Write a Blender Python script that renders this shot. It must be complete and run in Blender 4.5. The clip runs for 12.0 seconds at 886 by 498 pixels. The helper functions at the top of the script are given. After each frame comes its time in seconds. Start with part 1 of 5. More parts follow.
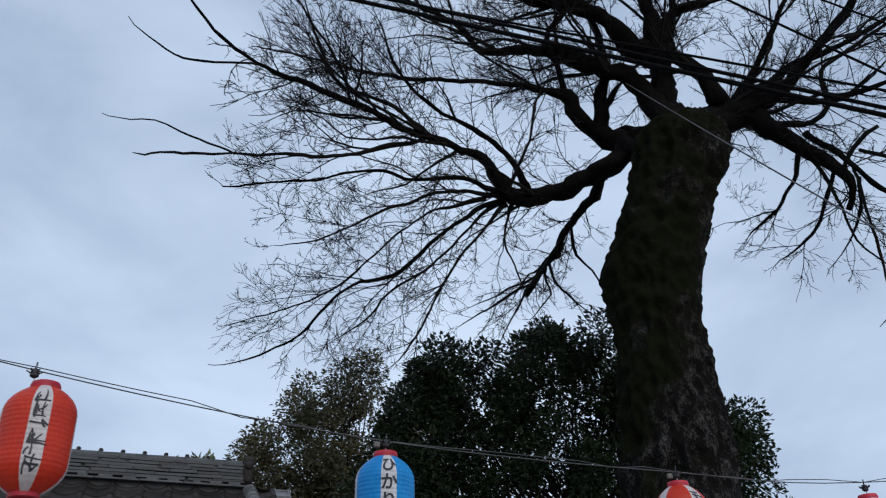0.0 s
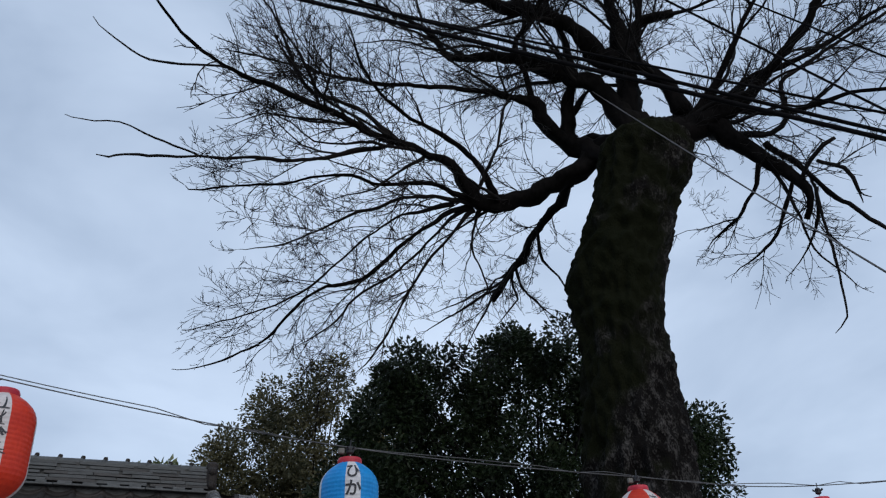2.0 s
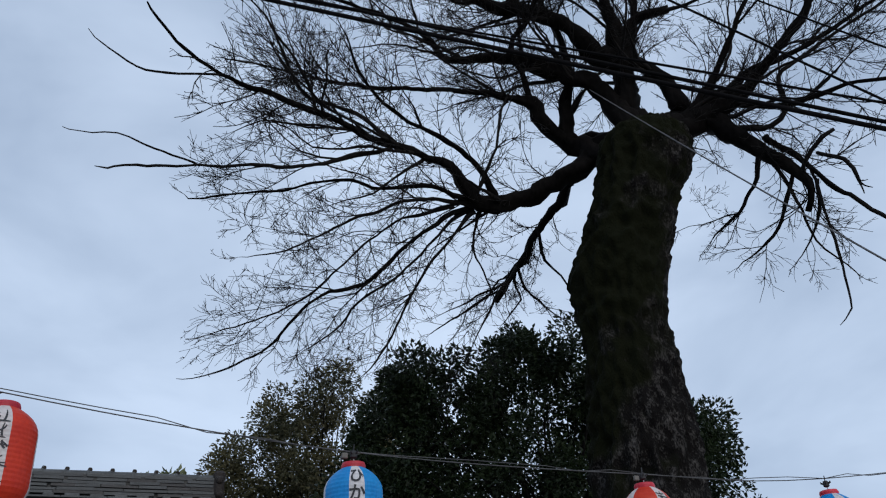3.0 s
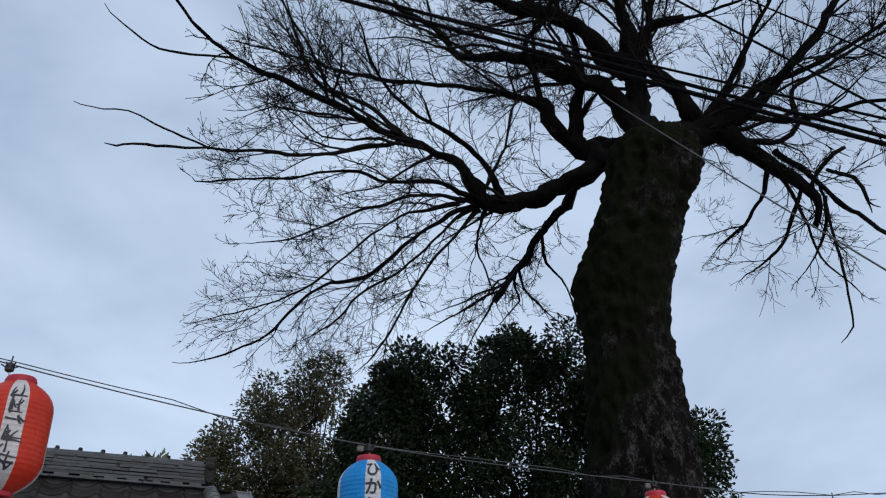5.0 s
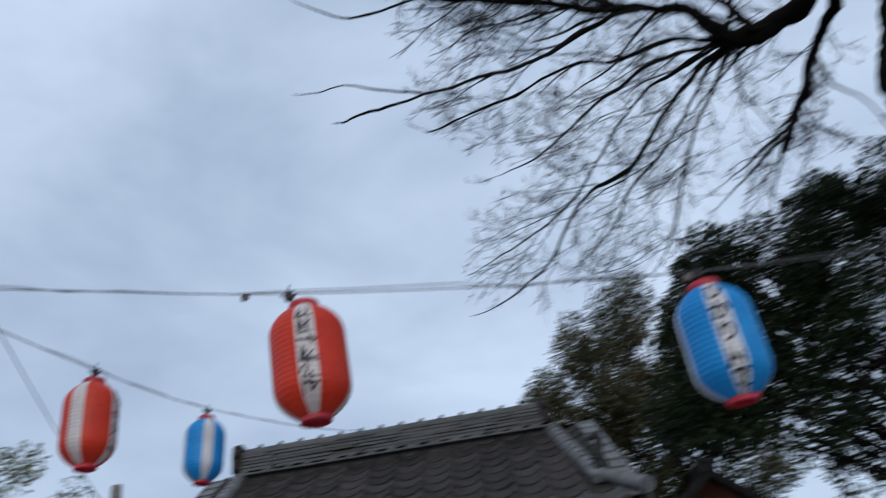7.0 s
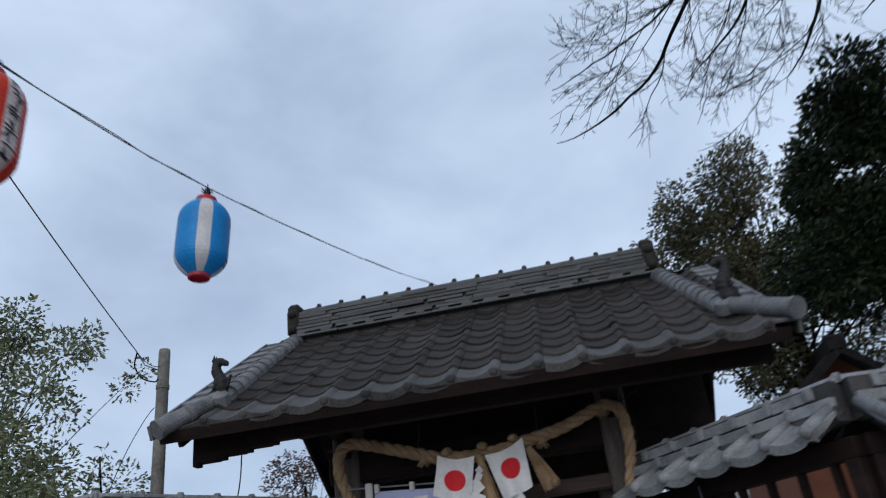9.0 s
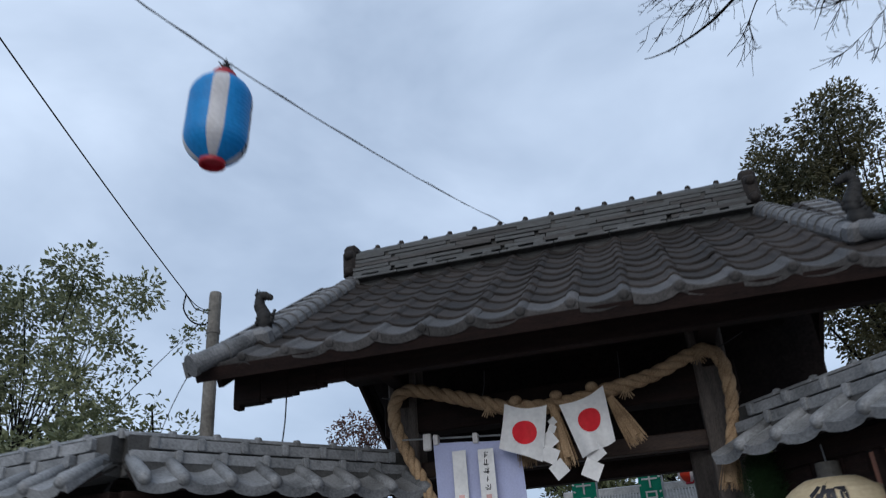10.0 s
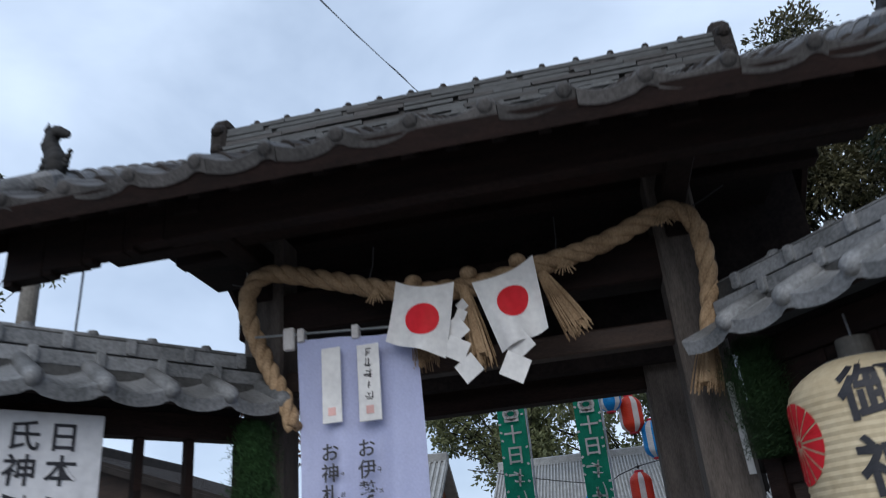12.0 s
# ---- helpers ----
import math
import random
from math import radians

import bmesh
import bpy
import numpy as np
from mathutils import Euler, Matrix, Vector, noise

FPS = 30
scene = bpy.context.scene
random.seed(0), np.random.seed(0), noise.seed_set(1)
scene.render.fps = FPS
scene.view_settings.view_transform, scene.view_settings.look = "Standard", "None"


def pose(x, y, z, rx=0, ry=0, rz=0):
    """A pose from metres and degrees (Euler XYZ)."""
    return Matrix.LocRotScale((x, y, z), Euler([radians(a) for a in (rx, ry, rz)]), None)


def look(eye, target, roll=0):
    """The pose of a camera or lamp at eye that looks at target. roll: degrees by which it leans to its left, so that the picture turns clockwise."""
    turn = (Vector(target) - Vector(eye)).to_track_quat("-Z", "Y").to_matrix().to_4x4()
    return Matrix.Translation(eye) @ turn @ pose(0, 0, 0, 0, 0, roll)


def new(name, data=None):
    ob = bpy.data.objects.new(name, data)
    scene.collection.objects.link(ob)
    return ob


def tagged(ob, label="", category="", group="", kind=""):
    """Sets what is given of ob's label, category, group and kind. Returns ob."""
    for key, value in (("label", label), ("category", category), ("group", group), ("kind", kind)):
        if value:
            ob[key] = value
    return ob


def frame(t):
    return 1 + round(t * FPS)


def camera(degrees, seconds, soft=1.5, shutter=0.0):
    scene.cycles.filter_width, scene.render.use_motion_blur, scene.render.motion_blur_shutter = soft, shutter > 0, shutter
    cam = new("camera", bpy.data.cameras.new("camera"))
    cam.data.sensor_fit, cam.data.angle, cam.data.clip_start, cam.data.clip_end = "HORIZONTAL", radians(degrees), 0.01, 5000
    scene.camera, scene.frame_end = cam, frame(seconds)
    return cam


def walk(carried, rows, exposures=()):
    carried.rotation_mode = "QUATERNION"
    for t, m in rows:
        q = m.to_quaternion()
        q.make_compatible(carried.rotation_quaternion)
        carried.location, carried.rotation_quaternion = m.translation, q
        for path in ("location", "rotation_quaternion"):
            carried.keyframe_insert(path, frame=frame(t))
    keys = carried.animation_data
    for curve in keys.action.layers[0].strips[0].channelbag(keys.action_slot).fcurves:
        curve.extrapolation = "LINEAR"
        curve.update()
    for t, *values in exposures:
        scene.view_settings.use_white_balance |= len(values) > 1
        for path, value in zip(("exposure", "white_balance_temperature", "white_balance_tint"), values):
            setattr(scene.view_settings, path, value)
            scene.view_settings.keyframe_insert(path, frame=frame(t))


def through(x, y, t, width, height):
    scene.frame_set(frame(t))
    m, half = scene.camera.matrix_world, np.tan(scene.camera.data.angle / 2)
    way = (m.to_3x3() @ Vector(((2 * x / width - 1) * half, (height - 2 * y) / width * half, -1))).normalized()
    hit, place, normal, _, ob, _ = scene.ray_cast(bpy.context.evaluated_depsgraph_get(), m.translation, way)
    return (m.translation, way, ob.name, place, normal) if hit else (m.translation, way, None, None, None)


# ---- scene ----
cam = camera(60.9, 12.0, soft=1.15, shutter=0.8)
PATH = [
    (0, (0.145, 0.396, 1.52), (0.735, 1.977, 2.593), -1.9),
    (0.5, (0.153, 0.448, 1.525), (0.77, 2.021, 2.594), -2.5),
    (1, (0.129, 0.393, 1.516), (0.753, 1.962, 2.588), -2.8),
    (1.5, (0.136, 0.361, 1.517), (0.78, 1.924, 2.586), -2.8),
    (2, (0.143, 0.346, 1.518), (0.81, 1.893, 2.596), -3.0),
    (2.5, (0.161, 0.351, 1.522), (0.827, 1.89, 2.611), -3.8),
    (3, (0.175, 0.351, 1.516), (0.833, 1.897, 2.601), -4.4),
    (5, (0.003, 0.482, 1.542), (0.685, 2.021, 2.621), -1.8),
    (5.5, (-0.028, 0.548, 1.523), (0.603, 2.114, 2.595), -4.3),
    (6, (-0.033, 0.661, 1.511), (0.501, 2.277, 2.56), -5.1),
    (6.5, (0.13, 0.966, 1.444), (0.507, 2.638, 2.475), -9.1),
    (7, (0.146, 1.398, 1.385), (0.151, 3.108, 2.422), -9.3),
    (7.5, (-0.002, 1.869, 1.38), (-0.159, 3.608, 2.354), -7.1),
    (7.7, (0.023, 2.007, 1.328), (-0.138, 3.757, 2.284), -6.9),
    (9.3, (-0.012, 3.794, 1.154), (-0.308, 5.558, 2.05), -8.4),
    (9.5, (-0.011, 3.954, 1.181), (-0.338, 5.711, 2.08), -9.2),
    (10, (-0.179, 4.484, 1.148), (-0.627, 6.236, 2.002), -4.3),
    (10.5, (-0.21, 4.95, 1.118), (-0.661, 6.697, 1.98), -5.2),
    (11, (-0.181, 5.519, 1.115), (-0.615, 7.233, 2.051), -7.7),
    (11.5, (-0.31, 6.066, 1.054), (-0.632, 7.859, 1.88), -5.6),
    (12, (-0.324, 6.54, 0.993), (-0.634, 8.345, 1.796), -5.4),
]
walk(cam, [(t, look(eye, target, roll)) for t, eye, target, roll in PATH],
     [(0.0, 0.17), (6.0, 0.15), (7.5, 0.18), (9.5, 0.23), (10.5, 0.25), (11.3, 0.31), (12.0, 0.46)])

# ---- sky and light: a closed winter overcast ----
GROUND = -0.3
world = bpy.data.worlds.new("overcast")
scene.world = world
world.use_nodes = True
wn, wl = world.node_tree.nodes, world.node_tree.links
wn.clear()
w_out = wn.new("ShaderNodeOutputWorld")
w_bg = wn.new("ShaderNodeBackground")
w_sky = wn.new("ShaderNodeTexSky")
w_sky.sky_type, w_sky.sun_disc = "NISHITA", False
w_sky.sun_elevation, w_sky.sun_rotation = radians(28), radians(176)
w_co = wn.new("ShaderNodeTexCoord")
w_map = wn.new("ShaderNodeMapping")
w_map.inputs["Scale"].default_value = (1.0, 1.0, 1.9)
w_map.inputs["Location"].default_value = (0.35, 0.1, 0.6)
w_n1 = wn.new("ShaderNodeTexNoise")
w_n1.inputs["Scale"].default_value, w_n1.inputs["Detail"].default_value, w_n1.inputs["Roughness"].default_value = 2.6, 5.0, 0.5
w_n1.inputs["Distortion"].default_value = 0.3
w_ramp = wn.new("ShaderNodeValToRGB")
w_ramp.color_ramp.elements[0].position, w_ramp.color_ramp.elements[0].color = 0.30, (0.355, 0.45, 0.606, 1)
w_ramp.color_ramp.elements[1].position, w_ramp.color_ramp.elements[1].color = 0.70, (0.61, 0.73, 0.915, 1)
w_mul = wn.new("ShaderNodeMixRGB")
w_mul.blend_type, w_mul.inputs[0].default_value = "MIX", 0.1
w_dim = wn.new("ShaderNodeMixRGB")
w_dim.blend_type, w_dim.inputs[0].default_value, w_dim.inputs[2].default_value = "MULTIPLY", 1.0, (0.12, 0.12, 0.12, 1)
wl.new(w_co.outputs["Generated"], w_map.inputs["Vector"])
wl.new(w_map.outputs["Vector"], w_n1.inputs["Vector"])
wl.new(w_n1.outputs["Fac"], w_ramp.inputs["Fac"])
wl.new(w_sky.outputs["Color"], w_dim.inputs[1])
wl.new(w_ramp.outputs["Color"], w_mul.inputs[1])
wl.new(w_dim.outputs["Color"], w_mul.inputs[2])
wl.new(w_mul.outputs["Color"], w_bg.inputs["Color"])
w_bg.inputs["Strength"].default_value = 1.0
wl.new(w_bg.outputs["Background"], w_out.inputs["Surface"])
sun = bpy.data.lights.new("sun", "SUN")
sun.energy, sun.angle, sun.color = 1.15, radians(50), (1.0, 0.96, 0.9)
sun_ob = new("sun", sun)
sun_ob.matrix_world = look((0, 0, 30), (-1.5, 20, 18.8))


# ---- materials ----
def mat(name, dark, light, scale=6.0, rough=0.7, bump=0.25, fine=9.0, spread=0.25, metal=0.0, stretch=(1, 1, 1), spec=0.4, through=0.0):
    """Two scales of noise between two colours, a spread of value from piece to piece, and fine relief."""
    m = bpy.data.materials.new(name)
    m.use_nodes = True
    n, l = m.node_tree.nodes, m.node_tree.links
    b = n["Principled BSDF"]
    co, mp, info = n.new("ShaderNodeTexCoord"), n.new("ShaderNodeMapping"), n.new("ShaderNodeObjectInfo")
    mp.inputs["Scale"].default_value = stretch
    add = n.new("ShaderNodeVectorMath")
    add.operation = "ADD"
    big = n.new("ShaderNodeVectorMath")
    big.operation = "SCALE"
    big.inputs["Scale"].default_value = 37.0
    comb = n.new("ShaderNodeCombineXYZ")
    for i in range(3):
        l.new(info.outputs["Random"], comb.inputs[i])
    l.new(comb.outputs[0], big.inputs[0])
    l.new(co.outputs["Object"], mp.inputs["Vector"])
    l.new(mp.outputs["Vector"], add.inputs[0])
    l.new(big.outputs[0], add.inputs[1])
    n1, n2 = n.new("ShaderNodeTexNoise"), n.new("ShaderNodeTexNoise")
    n1.inputs["Scale"].default_value, n1.inputs["Detail"].default_value = scale, 6.0
    n2.inputs["Scale"].default_value, n2.inputs["Detail"].default_value = scale * fine, 4.0
    l.new(add.outputs[0], n1.inputs["Vector"])
    l.new(add.outputs[0], n2.inputs["Vector"])
    mix = n.new("ShaderNodeMath")
    mix.operation = "MULTIPLY_ADD"
    mix.inputs[1].default_value = 0.45
    half = n.new("ShaderNodeMath")
    half.operation = "MULTIPLY"
    half.inputs[1].default_value = 0.55
    l.new(n1.outputs["Fac"], half.inputs[0])
    l.new(n2.outputs["Fac"], mix.inputs[0])
    l.new(half.outputs[0], mix.inputs[2])
    ramp = n.new("ShaderNodeValToRGB")
    ramp.color_ramp.elements[0].position, ramp.color_ramp.elements[0].color = 0.36, (*dark, 1)
    ramp.color_ramp.elements[1].position, ramp.color_ramp.elements[1].color = 0.64, (*light, 1)
    l.new(mix.outputs[0], ramp.inputs["Fac"])
    hsv = n.new("ShaderNodeHueSaturation")
    rng = n.new("ShaderNodeMapRange")
    rng.inputs["To Min"].default_value, rng.inputs["To Max"].default_value = 1 - spread, 1 + spread
    l.new(info.outputs["Random"], rng.inputs["Value"])
    l.new(rng.outputs[0], hsv.inputs["Value"])
    l.new(ramp.outputs["Color"], hsv.inputs["Color"])
    l.new(hsv.outputs["Color"], b.inputs["Base Color"])
    rr = n.new("ShaderNodeMapRange")
    rr.inputs["To Min"].default_value, rr.inputs["To Max"].default_value = max(0.05, rough - 0.15), min(1, rough + 0.15)
    l.new(n1.outputs["Fac"], rr.inputs["Value"])
    l.new(rr.outputs[0], b.inputs["Roughness"])
    b.inputs["Metallic"].default_value = metal
    b.inputs["Specular IOR Level"].default_value = spec
    if bump:
        bp = n.new("ShaderNodeBump")
        bp.inputs["Strength"].default_value, bp.inputs["Distance"].default_value = bump, 0.02
        l.new(mix.outputs[0], bp.inputs["Height"])
        l.new(bp.outputs[0], b.inputs["Normal"])
    if through:
        tr = n.new("ShaderNodeBsdfTranslucent")
        ms = n.new("ShaderNodeMixShader")
        ms.inputs[0].default_value = through
        l.new(hsv.outputs["Color"], tr.inputs["Color"])
        l.new(b.outputs[0], ms.inputs[1])
        l.new(tr.outputs[0], ms.inputs[2])
        l.new(ms.outputs[0], n["Material Output"].inputs["Surface"])
    return m


# limb bark is near-black: the backlit look is put into its colour
M_BARK_BACKLIT = mat("bark", (0.0008, 0.0007, 0.0007), (0.008, 0.007, 0.0067), 2.2, 0.92, 1.0, 7, 0.1, stretch=(1, 1, 0.45), spec=0.06)
M_TRUNK = mat("trunk bark with moss and crown shade", (0.006, 0.0054, 0.0052), (0.118, 0.110, 0.105), 10.0, 0.9, 1.0, 5, 0.0, stretch=(1, 1, 0.55), spec=0.05)
for node in M_TRUNK.node_tree.nodes:
    if node.type == "VALTORGB":
        node.color_ramp.elements[0].position, node.color_ramp.elements[1].position = 0.50, 0.80
    if node.type == "BUMP":
        node.inputs["Distance"].default_value = 0.06
tn, tl = M_TRUNK.node_tree.nodes, M_TRUNK.node_tree.links
t_co, t_noise, t_sep, t_sum, t_ramp, t_mix = tn.new("ShaderNodeTexCoord"), tn.new("ShaderNodeTexNoise"), tn.new("ShaderNodeSeparateXYZ"), tn.new("ShaderNodeMath"), tn.new("ShaderNodeValToRGB"), tn.new("ShaderNodeMixRGB")
t_noise.inputs["Scale"].default_value, t_noise.inputs["Detail"].default_value = 1.3, 8.0
t_sum.operation, t_sum.inputs[1].default_value = "MULTIPLY_ADD", -0.22
t_ramp.color_ramp.elements[0].color = (0, 0, 0, 1)
t_off = tn.new("ShaderNodeMath")
t_off.operation, t_off.inputs[1].default_value = "ADD", 1.02
# the moss colour also spreads with height, painting the crown's shade on the trunk
t_crown_shade = tn.new("ShaderNodeMath")
t_crown_shade.operation, t_crown_shade.inputs[1].default_value = "MULTIPLY_ADD", 0.06
t_ramp.color_ramp.elements[0].position = 0.50
t_ramp.color_ramp.elements[1].position, t_ramp.color_ramp.elements[1].color = 0.62, (1, 1, 1, 1)
tl.new(t_co.outputs["Object"], t_noise.inputs["Vector"])
tl.new(t_co.outputs["Object"], t_sep.inputs[0])
tl.new(t_sep.outputs["X"], t_sum.inputs[0])
tl.new(t_noise.outputs["Fac"], t_sum.inputs[2])
tl.new(t_sep.outputs["Z"], t_crown_shade.inputs[0])
tl.new(t_sum.outputs[0], t_crown_shade.inputs[2])
tl.new(t_crown_shade.outputs[0], t_off.inputs[0])
tl.new(t_off.outputs[0], t_ramp.inputs["Fac"])
t_base = tn["Principled BSDF"].inputs["Base Color"].links[0].from_socket
tl.new(t_ramp.outputs["Color"], t_mix.inputs[0])
tl.new(t_base, t_mix.inputs[1])
t_mix.inputs[2].default_value = (0.0062, 0.0072, 0.0030, 1)
tl.new(t_mix.outputs[0], tn["Principled BSDF"].inputs["Base Color"])
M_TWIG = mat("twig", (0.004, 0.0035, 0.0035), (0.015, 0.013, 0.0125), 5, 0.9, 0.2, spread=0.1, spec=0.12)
M_TILE = mat("smoked roof tile", (0.0105, 0.0087, 0.0081), (0.041, 0.0345, 0.0318), 5, 0.74, 0.35, 12, 0.34, spec=0.2)
M_TILE_EAVE = mat("weathered eave tile", (0.020, 0.0187, 0.0187), (0.076, 0.0725, 0.073), 5, 0.65, 0.35, 12, 0.25)
M_TILE_PALE = mat("weathered grey tile", (0.052, 0.053, 0.056), (0.165, 0.168, 0.176), 5, 0.55, 0.3, 12, 0.12)
M_TILE_WING = mat("pale grey wing tile", (0.088, 0.093, 0.098), (0.245, 0.254, 0.268), 5, 0.55, 0.3, 12, 0.12)
M_RIDGE = mat("ridge tile", (0.026, 0.028, 0.0295), (0.092, 0.097, 0.101), 5, 0.6, 0.3, 12, 0.14)
M_CLAY = mat("dark fired clay", (0.004, 0.004, 0.0045), (0.015, 0.0145, 0.015), 9, 0.7, 0.4)
M_MORTAR = mat("dark mortar", (0.02, 0.02, 0.02), (0.06, 0.06, 0.06), 8)
# gate timber is near-black: the shade under the eaves is put into its colour
M_WOOD = mat("weathered timber with eave shade", (0.0075, 0.0044, 0.0040), (0.024, 0.0135, 0.0118), 3, 0.8, 0.4, 10, 0.15, stretch=(1, 1, 6), spec=0.18)
M_BROWN = mat("brown timber", (0.022, 0.013, 0.010), (0.060, 0.038, 0.030), 3, 0.7, 0.4, 10, 0.15, stretch=(1, 1, 6))
M_POST = mat("grey post timber", (0.060, 0.050, 0.045), (0.155, 0.13, 0.116), 3, 0.8, 0.4, 10, 0.1, stretch=(6, 6, 1))
# boards and rafters carry the dark of the roof underside in their colour
M_BOARD = mat("eave board with roof shade", (0.008, 0.006, 0.006), (0.024, 0.0175, 0.0165), 4, 0.88, 0.3, 9, 0.15, spec=0.15)
M_STRAW = mat("rice straw", (0.19, 0.120, 0.066), (0.44, 0.305, 0.185), 9, 0.85, 0.7, 9, 0.1)
M_WHITE = mat("white paper", (0.66, 0.66, 0.67), (0.82, 0.82, 0.82), 5, 0.8, 0.1, 6, 0.04, through=0.15)
M_RED = mat("red print", (0.55, 0.008, 0.015), (0.68, 0.015, 0.03), 5, 0.7, 0.05, 6, 0.05, through=0.1)
M_CLOTH = mat("pale violet cloth", (0.46, 0.50, 0.72), (0.57, 0.61, 0.84), 2.5, 0.9, 0.15, 30, 0.03, through=0.3)
M_INK = mat("black ink", (0.012, 0.013, 0.018), (0.03, 0.03, 0.038), 8, 0.6, 0.05)
M_LRED = mat("red vinyl", (0.53, 0.026, 0.009), (0.66, 0.045, 0.014), 7, 0.45, 0.08, 8, 0.06, through=0.3)
M_LBLUE = mat("blue vinyl", (0.0, 0.21, 0.55), (0.008, 0.29, 0.68), 7, 0.45, 0.08, 8, 0.06, through=0.3)
M_LWHITE = mat("white vinyl", (0.55, 0.53, 0.53), (0.72, 0.70, 0.70), 7, 0.45, 0.08, 8, 0.05, through=0.3)
M_RIM = mat("crimson rim", (0.34, 0.008, 0.022), (0.48, 0.016, 0.038), 6, 0.5, 0.05)
M_PAPER = mat("cream lantern paper", (0.66, 0.54, 0.35), (0.84, 0.73, 0.52), 3, 0.75, 0.15, 9, 0.05, through=0.35)
M_BLACK = mat("black rubber", (0.008, 0.008, 0.01), (0.022, 0.022, 0.026), 9, 0.6, 0.05)
M_LINE = mat("black power line sheath", (0.003, 0.003, 0.0035), (0.008, 0.008, 0.009), 9, 0.95, 0.0, spec=0.04)
M_WIRE = mat("grey cable", (0.03, 0.03, 0.033), (0.09, 0.09, 0.095), 9, 0.6, 0.05)
M_STEEL = mat("galvanised steel", (0.22, 0.24, 0.26), (0.38, 0.40, 0.42), 6, 0.45, 0.1, metal=0.5)
M_CONC = mat("pole concrete", (0.07, 0.066, 0.06), (0.15, 0.142, 0.13), 3, 0.85, 0.3)
M_LEAF = mat("glossy dark leaf", (0.003, 0.008, 0.0028), (0.022, 0.037, 0.011), 1.3, 0.5, 0.05, 9, 0.1, spec=0.25, through=0.08)
M_LEAF_BROWN = mat("olive and rust leaf", (0.022, 0.030, 0.012), (0.150, 0.130, 0.058), 0.8, 0.55, 0.05, 9, 0.1, through=0.2)
M_LEAF_GREEN = mat("mid green leaf", (0.055, 0.075, 0.032), (0.21, 0.225, 0.12), 0.8, 0.5, 0.05, 9, 0.1, through=0.2)
M_LEAF_DEEP = mat("deep olive green leaf", (0.045, 0.06, 0.025), (0.175, 0.19, 0.085), 0.8, 0.5, 0.05, 9, 0.1, through=0.15)
M_LEAF_RUSSET = mat("russet leaf", (0.035, 0.014, 0.010), (0.13, 0.055, 0.038), 1.2, 0.6, 0.05, 9, 0.1, through=0.2)
M_NEEDLE = mat("pine needle", (0.007, 0.026, 0.006), (0.018, 0.055, 0.014), 6, 0.9, 0.1)
M_GREEN = mat("green banner cloth", (0.0, 0.17, 0.10), (0.008, 0.25, 0.15), 3, 0.85, 0.1, 20, 0.04, through=0.3)
M_SIGN = mat("pale grey signboard", (0.44, 0.45, 0.48), (0.60, 0.61, 0.64), 2, 0.7, 0.1)
M_ORANGE = mat("ochre plaster", (0.15, 0.05, 0.025), (0.22, 0.08, 0.04), 3, 0.85, 0.2)
M_HALL = mat("grey hall roof", (0.17, 0.175, 0.175), (0.30, 0.305, 0.305), 4, 0.7, 0.3)
M_GROUND = mat("gravel ground", (0.165, 0.155, 0.142), (0.34, 0.32, 0.295), 1.2, 0.95, 0.6, 14, 0.0)


# ---- builders ----
def finish(name, bm, mats, smooth=False):
    me = bpy.data.meshes.new(name)
    bm.normal_update()
    bm.to_mesh(me)
    bm.free()
    for m in mats if isinstance(mats, (list, tuple)) else (mats,):
        me.materials.append(m)
    if smooth:
        me.polygons.foreach_set("use_smooth", [True] * len(me.polygons))
    return me


def part(name, bm, material, parent, label="", smooth=False):
    ob = new(name, finish(name, bm, material, smooth) if isinstance(bm, bmesh.types.BMesh) else bm)
    ob.parent = parent
    if label:
        tagged(ob, label)
    return ob


def thing(name, label, category, group="", at=(0, 0, 0), kind=""):
    ob = new(name)
    ob.empty_display_size = 0.2
    ob.location = at
    return tagged(ob, label, category, group, kind)


def box(bm, lo, hi, m=None, bevel=0.0):
    r = bmesh.ops.create_cube(bm, size=1.0)
    s = [hi[i] - lo[i] for i in range(3)]
    c = [(hi[i] + lo[i]) / 2 for i in range(3)]
    mm = Matrix.Translation(c) @ Matrix.Diagonal((*s, 1))
    bmesh.ops.transform(bm, matrix=(m @ mm) if m is not None else mm, verts=r["verts"])
    if bevel:
        es = list({e for v in r["verts"] for e in v.link_edges})
        bmesh.ops.bevel(bm, geom=es, offset=bevel, segments=1, affect="EDGES")
    return bm


def boxed(lo, hi, m=None, bevel=0.0):
    return box(bmesh.new(), lo, hi, m, bevel)


def tube(bm, pts, radii, n=8, cap=True, wob=0.0):
    """A round rod along a line of points."""
    pts = [Vector(p) for p in pts]
    rings, side = [], None
    for i, p in enumerate(pts):
        d = (pts[min(i + 1, len(pts) - 1)] - pts[max(i - 1, 0)]).normalized()
        if side is None:
            side = d.orthogonal().normalized()
        side = (side - d * side.dot(d)).normalized()
        up = d.cross(side)
        r = radii[i] if isinstance(radii, (list, tuple)) else radii
        ring = []
        for k in range(n):
            a = 2 * math.pi * k / n
            o = side * math.cos(a) + up * math.sin(a)
            rr = r * (1 + wob * noise.noise((p + o * 0.6) * 1.7) + wob * 0.6 * noise.noise((p + o * 0.4) * 5.1)) if wob else r
            ring.append(bm.verts.new(p + o * rr))
        rings.append(ring)
    for a, b in zip(rings, rings[1:]):
        for k in range(n):
            bm.faces.new((a[k], a[(k + 1) % n], b[(k + 1) % n], b[k]))
    if cap:
        bm.faces.new(list(reversed(rings[0])))
        bm.faces.new(rings[-1])
    return bm


